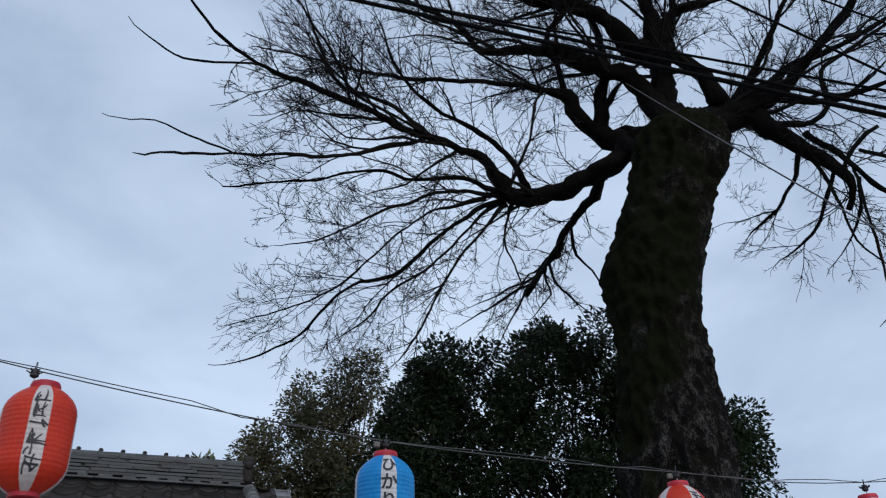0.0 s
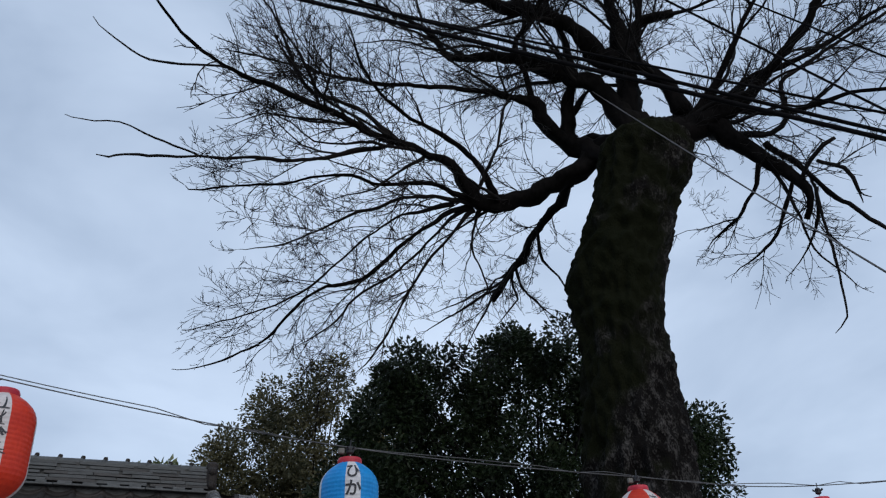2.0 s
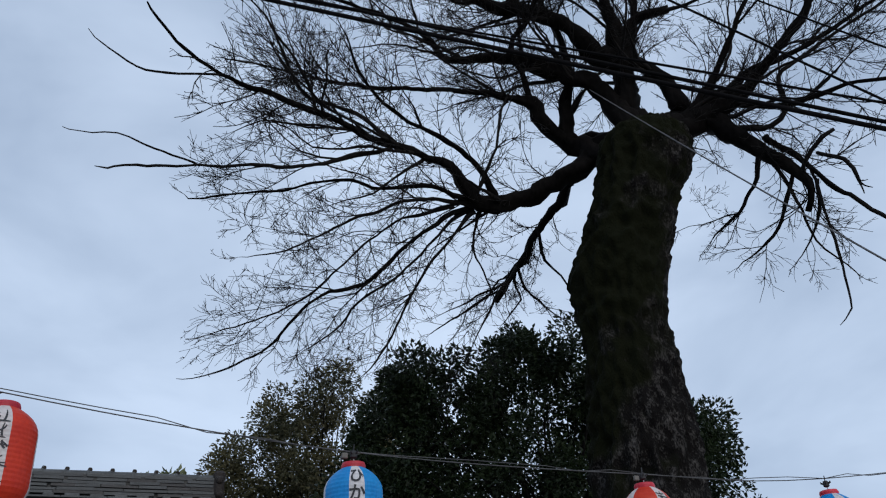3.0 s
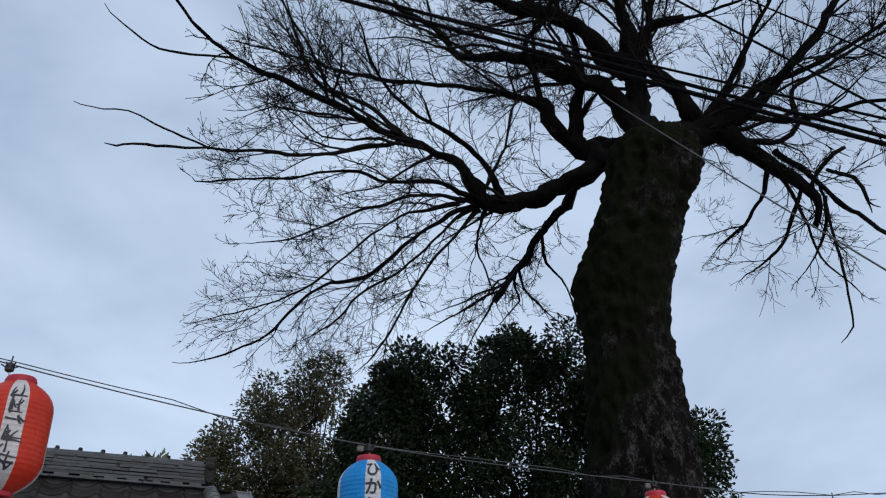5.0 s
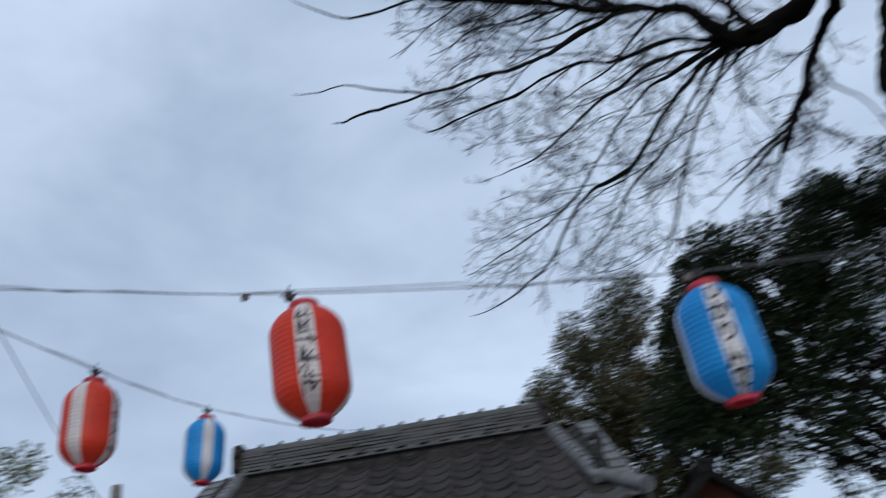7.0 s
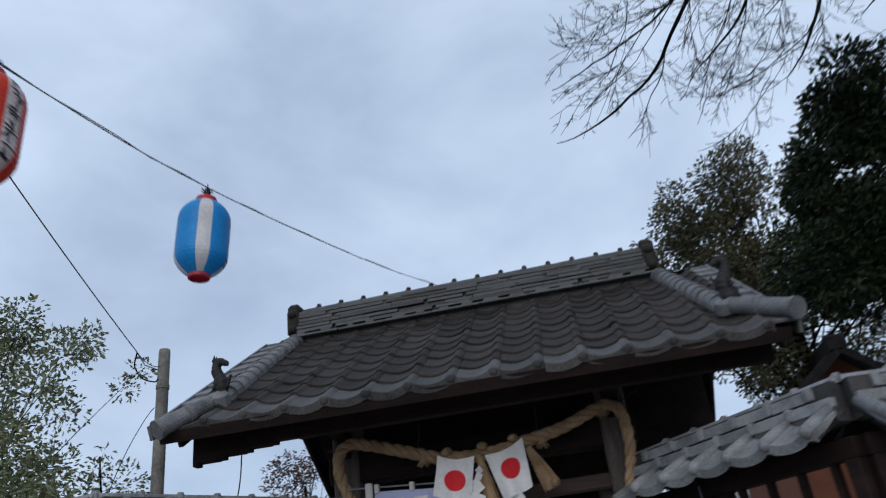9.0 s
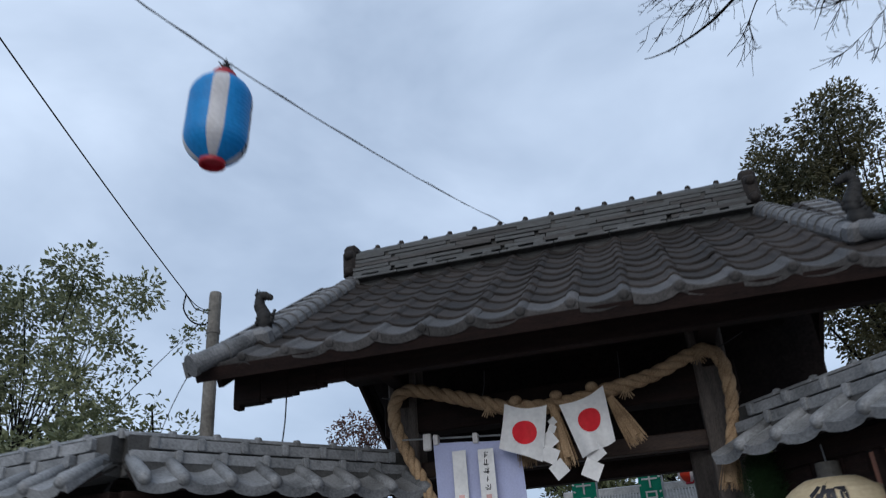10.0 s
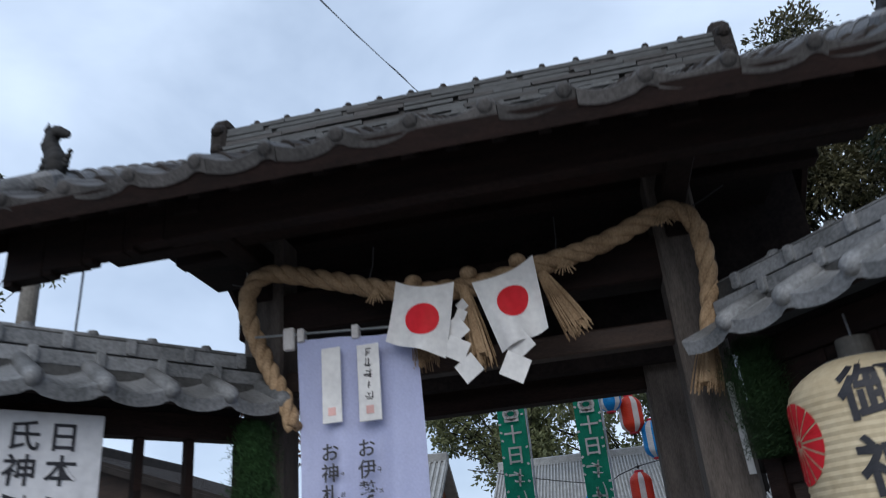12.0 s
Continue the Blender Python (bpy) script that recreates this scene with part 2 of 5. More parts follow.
def spline(pts, step):
    """A smooth line through control rows of any width."""
    pts = [np.array(p, float) for p in pts]
    out = []
    for i in range(len(pts) - 1):
        a, b = pts[max(i - 1, 0)], pts[i]
        c, d = pts[i + 1], pts[min(i + 2, len(pts) - 1)]
        k = max(1, int(np.linalg.norm(c[:3] - b[:3]) / step))
        for j in range(k):
            t = j / k
            out.append(0.5 * (2 * b + (c - a) * t + (2 * a - 5 * b + 4 * c - d) * t * t + (3 * b - a - 3 * c + d) * t ** 3))
    out.append(pts[-1])
    return out


def revolve(bm, profile, n=24, m=None, mat_of=None):
    """A turned body: profile rows of (radius, z)."""
    rings = []
    for r, z in profile:
        rings.append([bm.verts.new(((m @ Vector((r * math.cos(2 * math.pi * k / n), r * math.sin(2 * math.pi * k / n), z))) if m else (r * math.cos(2 * math.pi * k / n), r * math.sin(2 * math.pi * k / n), z))) for k in range(n)])
    for a, b in zip(rings, rings[1:]):
        for k in range(n):
            f = bm.faces.new((a[k], a[(k + 1) % n], b[(k + 1) % n], b[k]))
            if mat_of:
                f.material_index = mat_of((k + 0.5) / n)
    return bm


def sag(a, b, drop, n=14):
    a, b = Vector(a), Vector(b)
    return [a.lerp(b, i / n) - Vector((0, 0, 4 * drop * (i / n) * (1 - i / n))) for i in range(n + 1)]


def lettering(text, size, thick=0.002, vertical=False, bold=0.012, pitch=1.06):
    """A mesh of built-in letters, centred, in its x z plane, facing -y; vertical text runs down."""
    bm = bmesh.new()
    rows = list(text) if vertical else [text]
    for i, row in enumerate(rows):
        cu = bpy.data.curves.new("writing", "FONT")
        cu.body, cu.size, cu.align_x, cu.align_y, cu.extrude = row, size, "CENTER", "CENTER", thick / 2
        cu.offset = size * bold
        ob = new("writing", cu)
        me = bpy.data.meshes.new_from_object(ob.evaluated_get(bpy.context.evaluated_depsgraph_get()))
        bpy.data.objects.remove(ob)
        me.transform(Matrix.Translation((0, 0, -i * size * pitch)) @ Matrix.Rotation(math.pi / 2, 4, "X"))
        bm.from_mesh(me)
        bpy.data.meshes.remove(me)
        bpy.data.curves.remove(cu)
    return bm


def strokes(bm, size, seed, m=None):
    """A cluster of tapered brush bars about size across, in the x z plane, for writing that is not lettered."""
    rnd = random.Random(seed)
    for i in range(rnd.randint(4, 6)):
        kind = rnd.choice("hhvvds")
        a = {"h": rnd.uniform(-0.22, 0.02), "v": math.pi / 2 + rnd.uniform(-0.15, 0.15), "d": rnd.uniform(0.7, 1.1), "s": rnd.uniform(1.9, 2.5)}[kind]
        ln = size * {"h": rnd.uniform(0.5, 0.92), "v": rnd.uniform(0.45, 0.9), "d": rnd.uniform(0.25, 0.5), "s": rnd.uniform(0.3, 0.6)}[kind]
        cx = size * (rnd.uniform(-0.1, 0.1) if kind == "h" else rnd.uniform(-0.3, 0.3))
        cz = size * (rnd.uniform(-0.4, 0.42) if kind == "h" else rnd.uniform(-0.15, 0.15))
        w0, w1 = size * rnd.uniform(0.08, 0.13), size * rnd.uniform(0.04, 0.10)
        bend = size * rnd.uniform(-0.06, 0.06)
        d, n = Vector((math.cos(a), 0, math.sin(a))), Vector((-math.sin(a), 0, math.cos(a)))
        mid = Vector((cx, 0, cz))
        left, right = [], []
        for k in range(5):
            t = k / 4
            p = mid + d * ln * (t - 0.5) + n * bend * 4 * t * (1 - t)
            w = (w0 + (w1 - w0) * t) / 2
            left.append(bm.verts.new((m @ (p + n * w)) if m is not None else p + n * w))
            right.append(bm.verts.new((m @ (p - n * w)) if m is not None else p - n * w))
        for k in range(4):
            bm.faces.new((left[k], right[k], right[k + 1], left[k + 1]))
    return bm


# ---- ground ----
bm = bmesh.new()
bmesh.ops.create_grid(bm, x_segments=40, y_segments=40, size=600)
bmesh.ops.transform(bm, matrix=Matrix.Translation((0, 0, GROUND)), verts=bm.verts)
tagged(new("ground", finish("ground", bm, M_GROUND)), "pale gravel ground of a shrine forecourt", "ground", kind="structure")

# ---- the gate ----
CX, Y_EAVE, Y_RIDGE, Z_EAVE, Z_RIDGE = -0.885, 9.52, 12.1, 2.97, 4.58
SLOPE = math.atan2(Z_RIDGE - Z_EAVE, Y_RIDGE - Y_EAVE)
LENGTH = math.hypot(Z_RIDGE - Z_EAVE, Y_RIDGE - Y_EAVE)
X0, X1 = -3.45, 1.68
gate = thing("shrine_gate", "old dark timber shrine gate with a gabled grey tiled roof", "gate", at=(CX, Y_RIDGE, GROUND))
BACK = Matrix.Translation((-CX, -Y_RIDGE, -GROUND))


def on_roof(x, s, back=False, lift=0.0):
    """A frame on the roof slope: x across, s metres up from the eave."""
    y = Y_EAVE + s * math.cos(SLOPE)
    m = Matrix.Translation((x, y, Z_EAVE + s * math.sin(SLOPE))) @ Matrix.Rotation(SLOPE, 4, "X") @ Matrix.Translation((0, 0, lift))
    if back:
        m = Matrix.Translation((2 * CX, 2 * Y_RIDGE, 0)) @ Matrix.Rotation(math.pi, 4, "Z") @ m
    return m


def tile_shape(w, l, eave=False, m=None):
    """One pan tile: a wide trough and a narrow roll; an eave tile has a drip lip and a round roll end."""
    bm = bmesh.new()
    us = [0, 0.10, 0.22, 0.36, 0.50, 0.62, 0.72, 0.79, 0.86, 0.93, 1.0]
    lift = 0.019

    def up(u):
        return -0.030 * math.sin(math.pi * u / 0.72) if u <= 0.72 else 0.034 * math.sin(math.pi * (u - 0.72) / 0.28)
    low = [bm.verts.new(((u - 0.5) * w, 0.004, up(u) + lift)) for u in us]
    lip = [bm.verts.new(((u - 0.5) * w, 0.016, up(u) + lift + 0.004)) for u in us]
    top = [bm.verts.new(((u - 0.5) * w, l, up(u))) for u in us]
    drop = [bm.verts.new(((u - 0.5) * w, -0.004 if eave else 0.0, up(u) * (0.7 if eave else 1.0) + lift - (0.074 if eave else 0.017))) for u in us]
    for i in range(len(us) - 1):
        bm.faces.new((lip[i], lip[i + 1], top[i + 1], top[i]))
        bm.faces.new((low[i], low[i + 1], lip[i + 1], lip[i]))
        bm.faces.new((drop[i], drop[i + 1], low[i + 1], low[i]))
    bm.faces.new((low[0], lip[0], top[0], drop[0]))
    bm.faces.new((low[-1], drop[-1], top[-1], lip[-1]))
    if eave and m is None:
        c = Vector(((0.86 - 0.5) * w, 0, lift - 0.002))
        rings = [[bm.verts.new(c + Vector((r * math.cos(k * math.pi / 6), y, r * math.sin(k * math.pi / 6)))) for k in range(12)] for r, y in ((0.018, -0.014), (0.032, -0.010), (0.038, 0.0), (0.039, 0.06))]
        for p, q in zip(rings, rings[1:]):
            for k in range(12):
                bm.faces.new((p[k], p[(k + 1) % 12], q[(k + 1) % 12], q[k]))
        bm.faces.new(rings[0])
    return finish("tile", bm, m or (M_TILE_EAVE if eave else M_TILE), False)


def barrel_shape(r, l, m=None):
    """One half-round cap tile with a raised collar."""
    bm = bmesh.new()
    rows = [(-0.005, 0.55), (0.0, 1.0), (0.03, 1.04), (0.035, 0.92), (l, 0.86)]
    rings = [[bm.verts.new((r * k * math.cos(math.pi * j / 8), y, r * k * math.sin(math.pi * j / 8))) for j in range(9)] for y, k in rows]
    for a, b in zip(rings, rings[1:]):
        for j in range(8):
            bm.faces.new((a[j], a[j + 1], b[j + 1], b[j]))
    bm.faces.new(rings[0])
    return finish("cap_tile", bm, m or M_TILE_PALE, False)


roof = part("roof", boxed((X0 - 0.12, 0.06, -0.055), (X1 + 0.12, LENGTH, -0.03), on_roof(0, 0)), M_BOARD, gate, "gabled roof of smoked grey pan tiles")
roof.matrix_basis = BACK
COLS, COURSES = 14, 10
TW, TE = (X1 - X0) / COLS, LENGTH / COURSES

# timber under the roof; its shade is put into the wood and board colours
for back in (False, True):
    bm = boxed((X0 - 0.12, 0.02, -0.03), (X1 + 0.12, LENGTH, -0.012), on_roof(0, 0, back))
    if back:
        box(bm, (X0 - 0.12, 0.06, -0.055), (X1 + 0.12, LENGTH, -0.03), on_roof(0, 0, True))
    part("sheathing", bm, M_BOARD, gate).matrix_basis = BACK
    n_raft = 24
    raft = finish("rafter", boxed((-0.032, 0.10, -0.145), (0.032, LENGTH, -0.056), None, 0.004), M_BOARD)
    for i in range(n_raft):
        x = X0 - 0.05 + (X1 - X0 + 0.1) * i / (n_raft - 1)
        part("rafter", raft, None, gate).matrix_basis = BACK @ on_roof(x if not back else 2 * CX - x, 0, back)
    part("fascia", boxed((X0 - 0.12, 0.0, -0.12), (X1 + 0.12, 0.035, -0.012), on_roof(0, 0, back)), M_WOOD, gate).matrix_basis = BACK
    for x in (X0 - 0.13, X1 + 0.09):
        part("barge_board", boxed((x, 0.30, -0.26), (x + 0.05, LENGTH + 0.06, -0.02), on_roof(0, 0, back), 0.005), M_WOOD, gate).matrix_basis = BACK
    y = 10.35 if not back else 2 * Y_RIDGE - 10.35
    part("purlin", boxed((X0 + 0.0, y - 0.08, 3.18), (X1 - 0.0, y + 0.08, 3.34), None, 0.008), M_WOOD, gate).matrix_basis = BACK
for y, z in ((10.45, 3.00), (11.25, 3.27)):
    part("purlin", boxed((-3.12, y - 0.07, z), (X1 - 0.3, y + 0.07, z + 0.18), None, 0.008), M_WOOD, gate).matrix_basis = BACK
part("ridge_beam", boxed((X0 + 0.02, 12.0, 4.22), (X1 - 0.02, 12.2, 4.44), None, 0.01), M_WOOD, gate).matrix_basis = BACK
# the middle wall plane under the ridge, with a raking bracket at one end
bm = bmesh.new()
prof = [(-3.28, 4.24), (-3.28, 3.72), (-3.12, 3.62), (-2.98, 3.30), (-2.82, 2.92), (-2.70, 2.52), (-2.60, 2.30), (1.1, 2.30), (1.47, 2.75), (1.47, 4.24)]
for y in (12.04, 12.14):
    bm.faces.new([bm.verts.new((x, y, z)) for x, z in prof])
bm.verts.ensure_lookup_table()
for i in range(len(prof)):
    j = (i + 1) % len(prof)
    bm.faces.new((bm.verts[i], bm.verts[i + len(prof)], bm.verts[j + len(prof)], bm.verts[j]))
bmesh.ops.recalc_face_normals(bm, faces=bm.faces)
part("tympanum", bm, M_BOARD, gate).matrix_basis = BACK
for x0, x1, m in ((-2.47, -2.20, M_POST), (0.24, 0.52, M_POST)):
    part("front_post", boxed((x0, 10.98, GROUND + 0.06), (x1, 11.26, 3.28), None, 0.02), m, gate, "grey weathered timber post").matrix_basis = BACK
    part("post_stone", boxed((x0 - 0.06, 10.92, GROUND - 0.04), (x1 + 0.06, 11.32, GROUND + 0.06), None, 0.015), M_CONC, gate, "stone post base").matrix_basis = BACK
    part("main_post", boxed((x0 + (0.12 if x0 < -1 else -0.12), 12.24, GROUND + 0.02), (x1 + (0.12 if x0 < -1 else -0.12), 12.52, 4.2), None, 0.02), M_POST, gate, "grey weathered timber post").matrix_basis = BACK
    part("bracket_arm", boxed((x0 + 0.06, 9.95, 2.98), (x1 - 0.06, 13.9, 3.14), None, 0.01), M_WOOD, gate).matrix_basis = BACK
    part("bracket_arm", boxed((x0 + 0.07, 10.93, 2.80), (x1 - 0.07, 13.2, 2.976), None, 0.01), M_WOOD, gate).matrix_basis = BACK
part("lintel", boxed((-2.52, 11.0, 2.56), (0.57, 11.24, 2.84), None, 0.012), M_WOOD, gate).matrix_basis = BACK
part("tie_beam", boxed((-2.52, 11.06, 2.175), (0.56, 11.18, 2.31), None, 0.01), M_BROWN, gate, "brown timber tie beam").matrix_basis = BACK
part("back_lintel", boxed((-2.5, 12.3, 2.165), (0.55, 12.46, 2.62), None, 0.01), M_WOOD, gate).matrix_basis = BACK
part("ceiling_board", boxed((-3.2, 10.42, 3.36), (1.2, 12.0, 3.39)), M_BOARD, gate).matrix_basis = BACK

# ---- the great bare tree ----
keyaki = thing("bare_tree", "huge bare winter tree with a thick mossy trunk and spreading limbs", "tree", at=(5.9, 8.05, GROUND))
ROOT = Matrix.Translation((-5.9, -8.05, -GROUND))
BOUGHS = []


def limb(*rows):
    if (Vector(rows[0][:3]) - Vector((6.85, 7.5, 9.6))).length < 1.35:
        fat = (1.3, 1.16, 1.05, 1.0)
        rows = ((6.80, 7.57, 8.85, rows[0][3] * (1.9 if rows[0][3] > 0.12 else 1.3)),) + tuple((x, y, z, r * (fat[k] if k < 4 else 1)) for k, (x, y, z, r) in enumerate(rows))
    rows = rows[:-1] + ((*rows[-1][:3], rows[-1][3] * 0.55),) if rows[-1][3] < 0.02 else rows
    BOUGHS.append(spline([(x, y, z, r * (1.0 + 0.14 * min(1, r / 0.11))) for x, y, z, r in rows], 0.12))


trunk_rows = [(5.86, 8.08, -0.5, 1.25), (5.86, 8.08, 0.2, 0.98), (5.87, 8.07, 1.5, 0.80), (5.89, 8.06, 2.8, 0.73), (5.91, 8.05, 3.85, 0.66), (5.95, 8.02, 4.4, 0.635), (6.0, 7.99, 5.13, 0.59), (6.02, 7.98, 5.94, 0.565), (6.06, 7.96, 6.41, 0.60), (6.12, 7.92, 6.9, 0.635), (6.28, 7.81, 7.44, 0.635), (6.5, 7.7, 8.1, 0.655), (6.73, 7.6, 8.69, 0.72), (6.80, 7.57, 9.05, 0.70), (6.84, 7.55, 9.3, 0.52), (6.86, 7.55, 9.42, 0.25)]
rows = spline(trunk_rows, 0.036)
bm = bmesh.new()
NS, rings = 150, []
for i, r in enumerate(rows):
    c = Vector(r[:3])
    ring = []
    for k in range(NS):
        a = 2 * math.pi * k / NS
        o = Vector((math.cos(a), math.sin(a), 0))
        q = c + o * float(r[3])
        flare = 1 + 0.10 * max(0, 1.2 - c.z) * math.cos(5 * a + 0.6)
        low = 0.085 * noise.noise(q * 1.1) + 0.06 * noise.noise(q * 2.6)
        crack = 0.062 * (1 - abs(noise.noise(Vector((q.x * 4.5, q.y * 4.5, q.z * 2.4)))) * 2.6) + 0.045 * noise.noise(Vector((q.x * 12, q.y * 12, q.z * 7)))
        knob = 0.10 * math.exp(-((c.z - 6.75) / 0.32) ** 2) * max(0.0, o.dot(Vector((-0.83, 0.56, 0)))) ** 3
        scale = 0.05 * (0.5 - abs(noise.noise(Vector((q.x * 8.0, q.y * 8.0, q.z * 3.6 + 4.0)))) * 1.6)
        ring.append(bm.verts.new(c + o * (float(r[3]) * flare * (1 + low) + crack + scale + knob - 0.03)))
    rings.append(ring)
for a, b in zip(rings, rings[1:]):
    for k in range(NS):
        bm.faces.new((a[k], a[(k + 1) % NS], b[(k + 1) % NS], b[k]))
bm.faces.new(rings[-1])
trunk = part("trunk", bm, M_TRUNK, keyaki, "rough grey bark with dark moss and painted crown shade", True)
trunk.matrix_basis = ROOT
limb((8.32, 6.77, 8.67, 0.039), (8.52, 7.27, 8.49, 0.027), (8.61, 7.84, 8.35, 0.023), (8.51, 8.43, 8.20, 0.014))
limb((8.42, 6.46, 8.10, 0.037), (8.70, 7.10, 7.87, 0.026), (8.72, 7.67, 7.61, 0.018), (8.56, 8.13, 7.48, 0.011))
limb((8.51, 6.23, 7.82, 0.032), (8.84, 6.74, 7.44, 0.021), (8.89, 7.31, 7.16, 0.013))
limb((6.27, 8.64, 9.94, 0.107), (6.18, 8.49, 10.60, 0.079), (6.17, 8.20, 11.15, 0.060), (5.96, 7.99, 12.00, 0.046), (5.51, 7.91, 12.81, 0.036))
limb((5.04, 9.26, 8.81, 0.065), (4.61, 9.10, 9.42, 0.042), (4.00, 9.03, 9.81, 0.033), (3.20, 8.95, 10.08, 0.028), (2.54, 8.66, 10.42, 0.023), (2.14, 8.24, 10.88, 0.018))
limb((3.12, 8.78, 9.23, 0.039), (2.50, 8.51, 9.43, 0.030), (1.61, 8.37, 9.49, 0.025), (1.17, 7.94, 9.84, 0.020), (0.83, 7.54, 10.21, 0.016))
limb((7.72, 6.93, 9.64, 0.072), (8.24, 6.56, 10.07, 0.055), (8.82, 6.08, 10.30, 0.041), (9.48, 5.53, 10.60, 0.032), (9.97, 4.98, 10.84, 0.022))
limb((6.66, 8.18, 9.62, 0.142), (6.07, 8.70, 9.22, 0.127), (5.32, 9.19, 8.87, 0.113), (4.75, 9.31, 8.76, 0.102), (4.48, 9.18, 8.92, 0.101), (4.02, 8.92, 9.14, 0.063), (3.12, 8.78, 9.23, 0.053), (2.53, 8.60, 9.17, 0.047), (1.75, 8.39, 9.16, 0.041), (1.10, 8.17, 9.20, 0.035), (0.40, 7.99, 9.16, 0.027), (-0.23, 7.62, 9.22, 0.022), (-0.61, 7.25, 9.40, 0.018))
limb((3.12, 8.78, 9.23, 0.035), (2.25, 8.86, 8.82, 0.034), (1.75, 8.82, 8.52, 0.028), (0.86, 8.58, 8.17, 0.023), (0.15, 8.37, 7.83, 0.018), (-0.43, 8.26, 7.62, 0.017), (-0.74, 8.14, 7.40, 0.013), (-0.86, 8.04, 7.34, 0.010))
limb((0.29, 8.43, 7.91, 0.015), (-0.14, 8.20, 7.87, 0.014), (-0.55, 7.97, 7.80, 0.012), (-1.23, 7.69, 7.55, 0.008))
limb((0.43, 7.99, 9.15, 0.019), (-0.24, 7.91, 8.94, 0.015), (-0.63, 7.85, 8.83, 0.014), (-0.96, 7.58, 8.77, 0.010), (-1.18, 7.35, 8.82, 0.008))
limb((1.79, 8.38, 9.16, 0.029), (1.43, 7.98, 9.62, 0.024), (0.95, 7.62, 9.87, 0.020), (0.57, 7.29, 10.04, 0.015))
limb((4.61, 9.33, 8.82, 0.056), (3.89, 9.12, 8.82, 0.031), (3.05, 9.15, 8.68, 0.026), (2.31, 9.05, 8.57, 0.021), (1.33, 9.03, 8.17, 0.016), (0.43, 8.99, 7.82, 0.011), (0.16, 8.91, 7.77, 0.007))
limb((4.67, 9.35, 8.77, 0.046), (3.83, 9.24, 8.70, 0.027), (3.10, 9.31, 8.45, 0.022), (2.42, 9.42, 8.05, 0.017), (1.65, 9.65, 7.59, 0.012), (1.02, 9.63, 7.37, 0.008))
limb((4.58, 9.39, 8.77, 0.051), (4.01, 9.51, 8.43, 0.032), (3.43, 9.81, 7.96, 0.027), (2.98, 10.14, 7.48, 0.026), (2.31, 10.30, 7.29, 0.022), (1.92, 10.59, 6.90, 0.021), (1.46, 10.88, 6.45, 0.017), (0.93, 11.04, 6.21, 0.012), (0.42, 11.11, 6.10, 0.008))
limb((4.64, 9.41, 8.71, 0.042), (4.26, 9.67, 8.25, 0.023), (3.87, 10.00, 7.63, 0.022), (3.61, 10.40, 7.09, 0.018), (3.35, 10.77, 6.54, 0.013), (3.09, 10.98, 6.27, 0.009))
limb((4.59, 9.40, 8.75, 0.042), (4.15, 9.60, 8.40, 0.023), (3.56, 10.05, 7.71, 0.018), (3.05, 10.40, 7.41, 0.018), (2.66, 10.76, 6.94, 0.013), (2.15, 11.03, 6.62, 0.009))
limb((4.76, 9.45, 8.76, 0.037), (4.68, 9.73, 8.26, 0.019), (4.98, 9.92, 7.76, 0.014), (5.30, 10.17, 7.31, 0.009))
limb((4.25, 9.33, 8.69, 0.037), (3.54, 9.54, 8.46, 0.022), (2.96, 9.77, 8.06, 0.018), (2.27, 10.15, 7.36, 0.017), (1.59, 10.41, 6.91, 0.013), (0.46, 10.61, 6.49, 0.008))
limb((6.22, 8.86, 9.26, 0.081), (6.31, 9.41, 9.25, 0.074), (6.29, 10.05, 9.19, 0.067), (6.26, 10.60, 9.04, 0.063), (6.23, 11.19, 8.81, 0.059), (6.04, 11.76, 8.48, 0.049))
limb((6.12, 11.51, 8.61, 0.022), (5.54, 11.72, 8.33, 0.021), (4.79, 12.09, 7.81, 0.013))
limb((6.57, 8.44, 9.75, 0.154), (6.19, 8.69, 9.96, 0.127), (5.88, 8.66, 10.20, 0.117), (5.53, 8.54, 10.52, 0.107), (5.16, 8.53, 10.60, 0.048), (4.41, 8.62, 10.61, 0.038), (3.54, 8.75, 10.57, 0.033), (2.59, 8.82, 10.39, 0.027), (1.31, 8.77, 10.28, 0.017), (0.29, 8.67, 10.17, 0.010))
limb((5.53, 8.54, 10.52, 0.058), (5.33, 8.39, 11.06, 0.049), (5.10, 8.19, 11.48, 0.044), (5.31, 7.85, 11.90, 0.039), (5.42, 7.38, 12.43, 0.034))
limb((6.74, 7.93, 10.25, 0.125), (6.28, 8.02, 10.80, 0.117), (5.71, 8.27, 11.23, 0.099), (5.02, 8.58, 11.62, 0.086), (4.29, 9.18, 11.85, 0.062), (4.05, 9.14, 12.11, 0.052), (3.74, 9.11, 12.38, 0.042), (2.80, 9.23, 12.81, 0.031), (1.88, 9.39, 13.11, 0.021))
limb((6.92, 7.67, 11.07, 0.167), (6.40, 7.81, 11.46, 0.159), (6.06, 7.74, 11.84, 0.129), (5.39, 8.03, 12.26, 0.111), (4.77, 8.31, 12.61, 0.092), (3.79, 8.54, 13.18, 0.062), (2.55, 8.74, 13.72, 0.036))
limb((6.93, 7.91, 9.97, 0.152), (6.93, 7.76, 10.55, 0.135), (6.90, 7.61, 11.14, 0.147), (6.74, 7.49, 11.75, 0.109), (6.60, 7.38, 12.32, 0.091), (6.52, 7.18, 13.14, 0.062), (5.98, 7.02, 14.36, 0.037))
limb((6.82, 7.53, 11.53, 0.089), (7.00, 7.22, 11.76, 0.074), (7.22, 6.99, 11.76, 0.068), (7.45, 6.81, 11.72, 0.058))
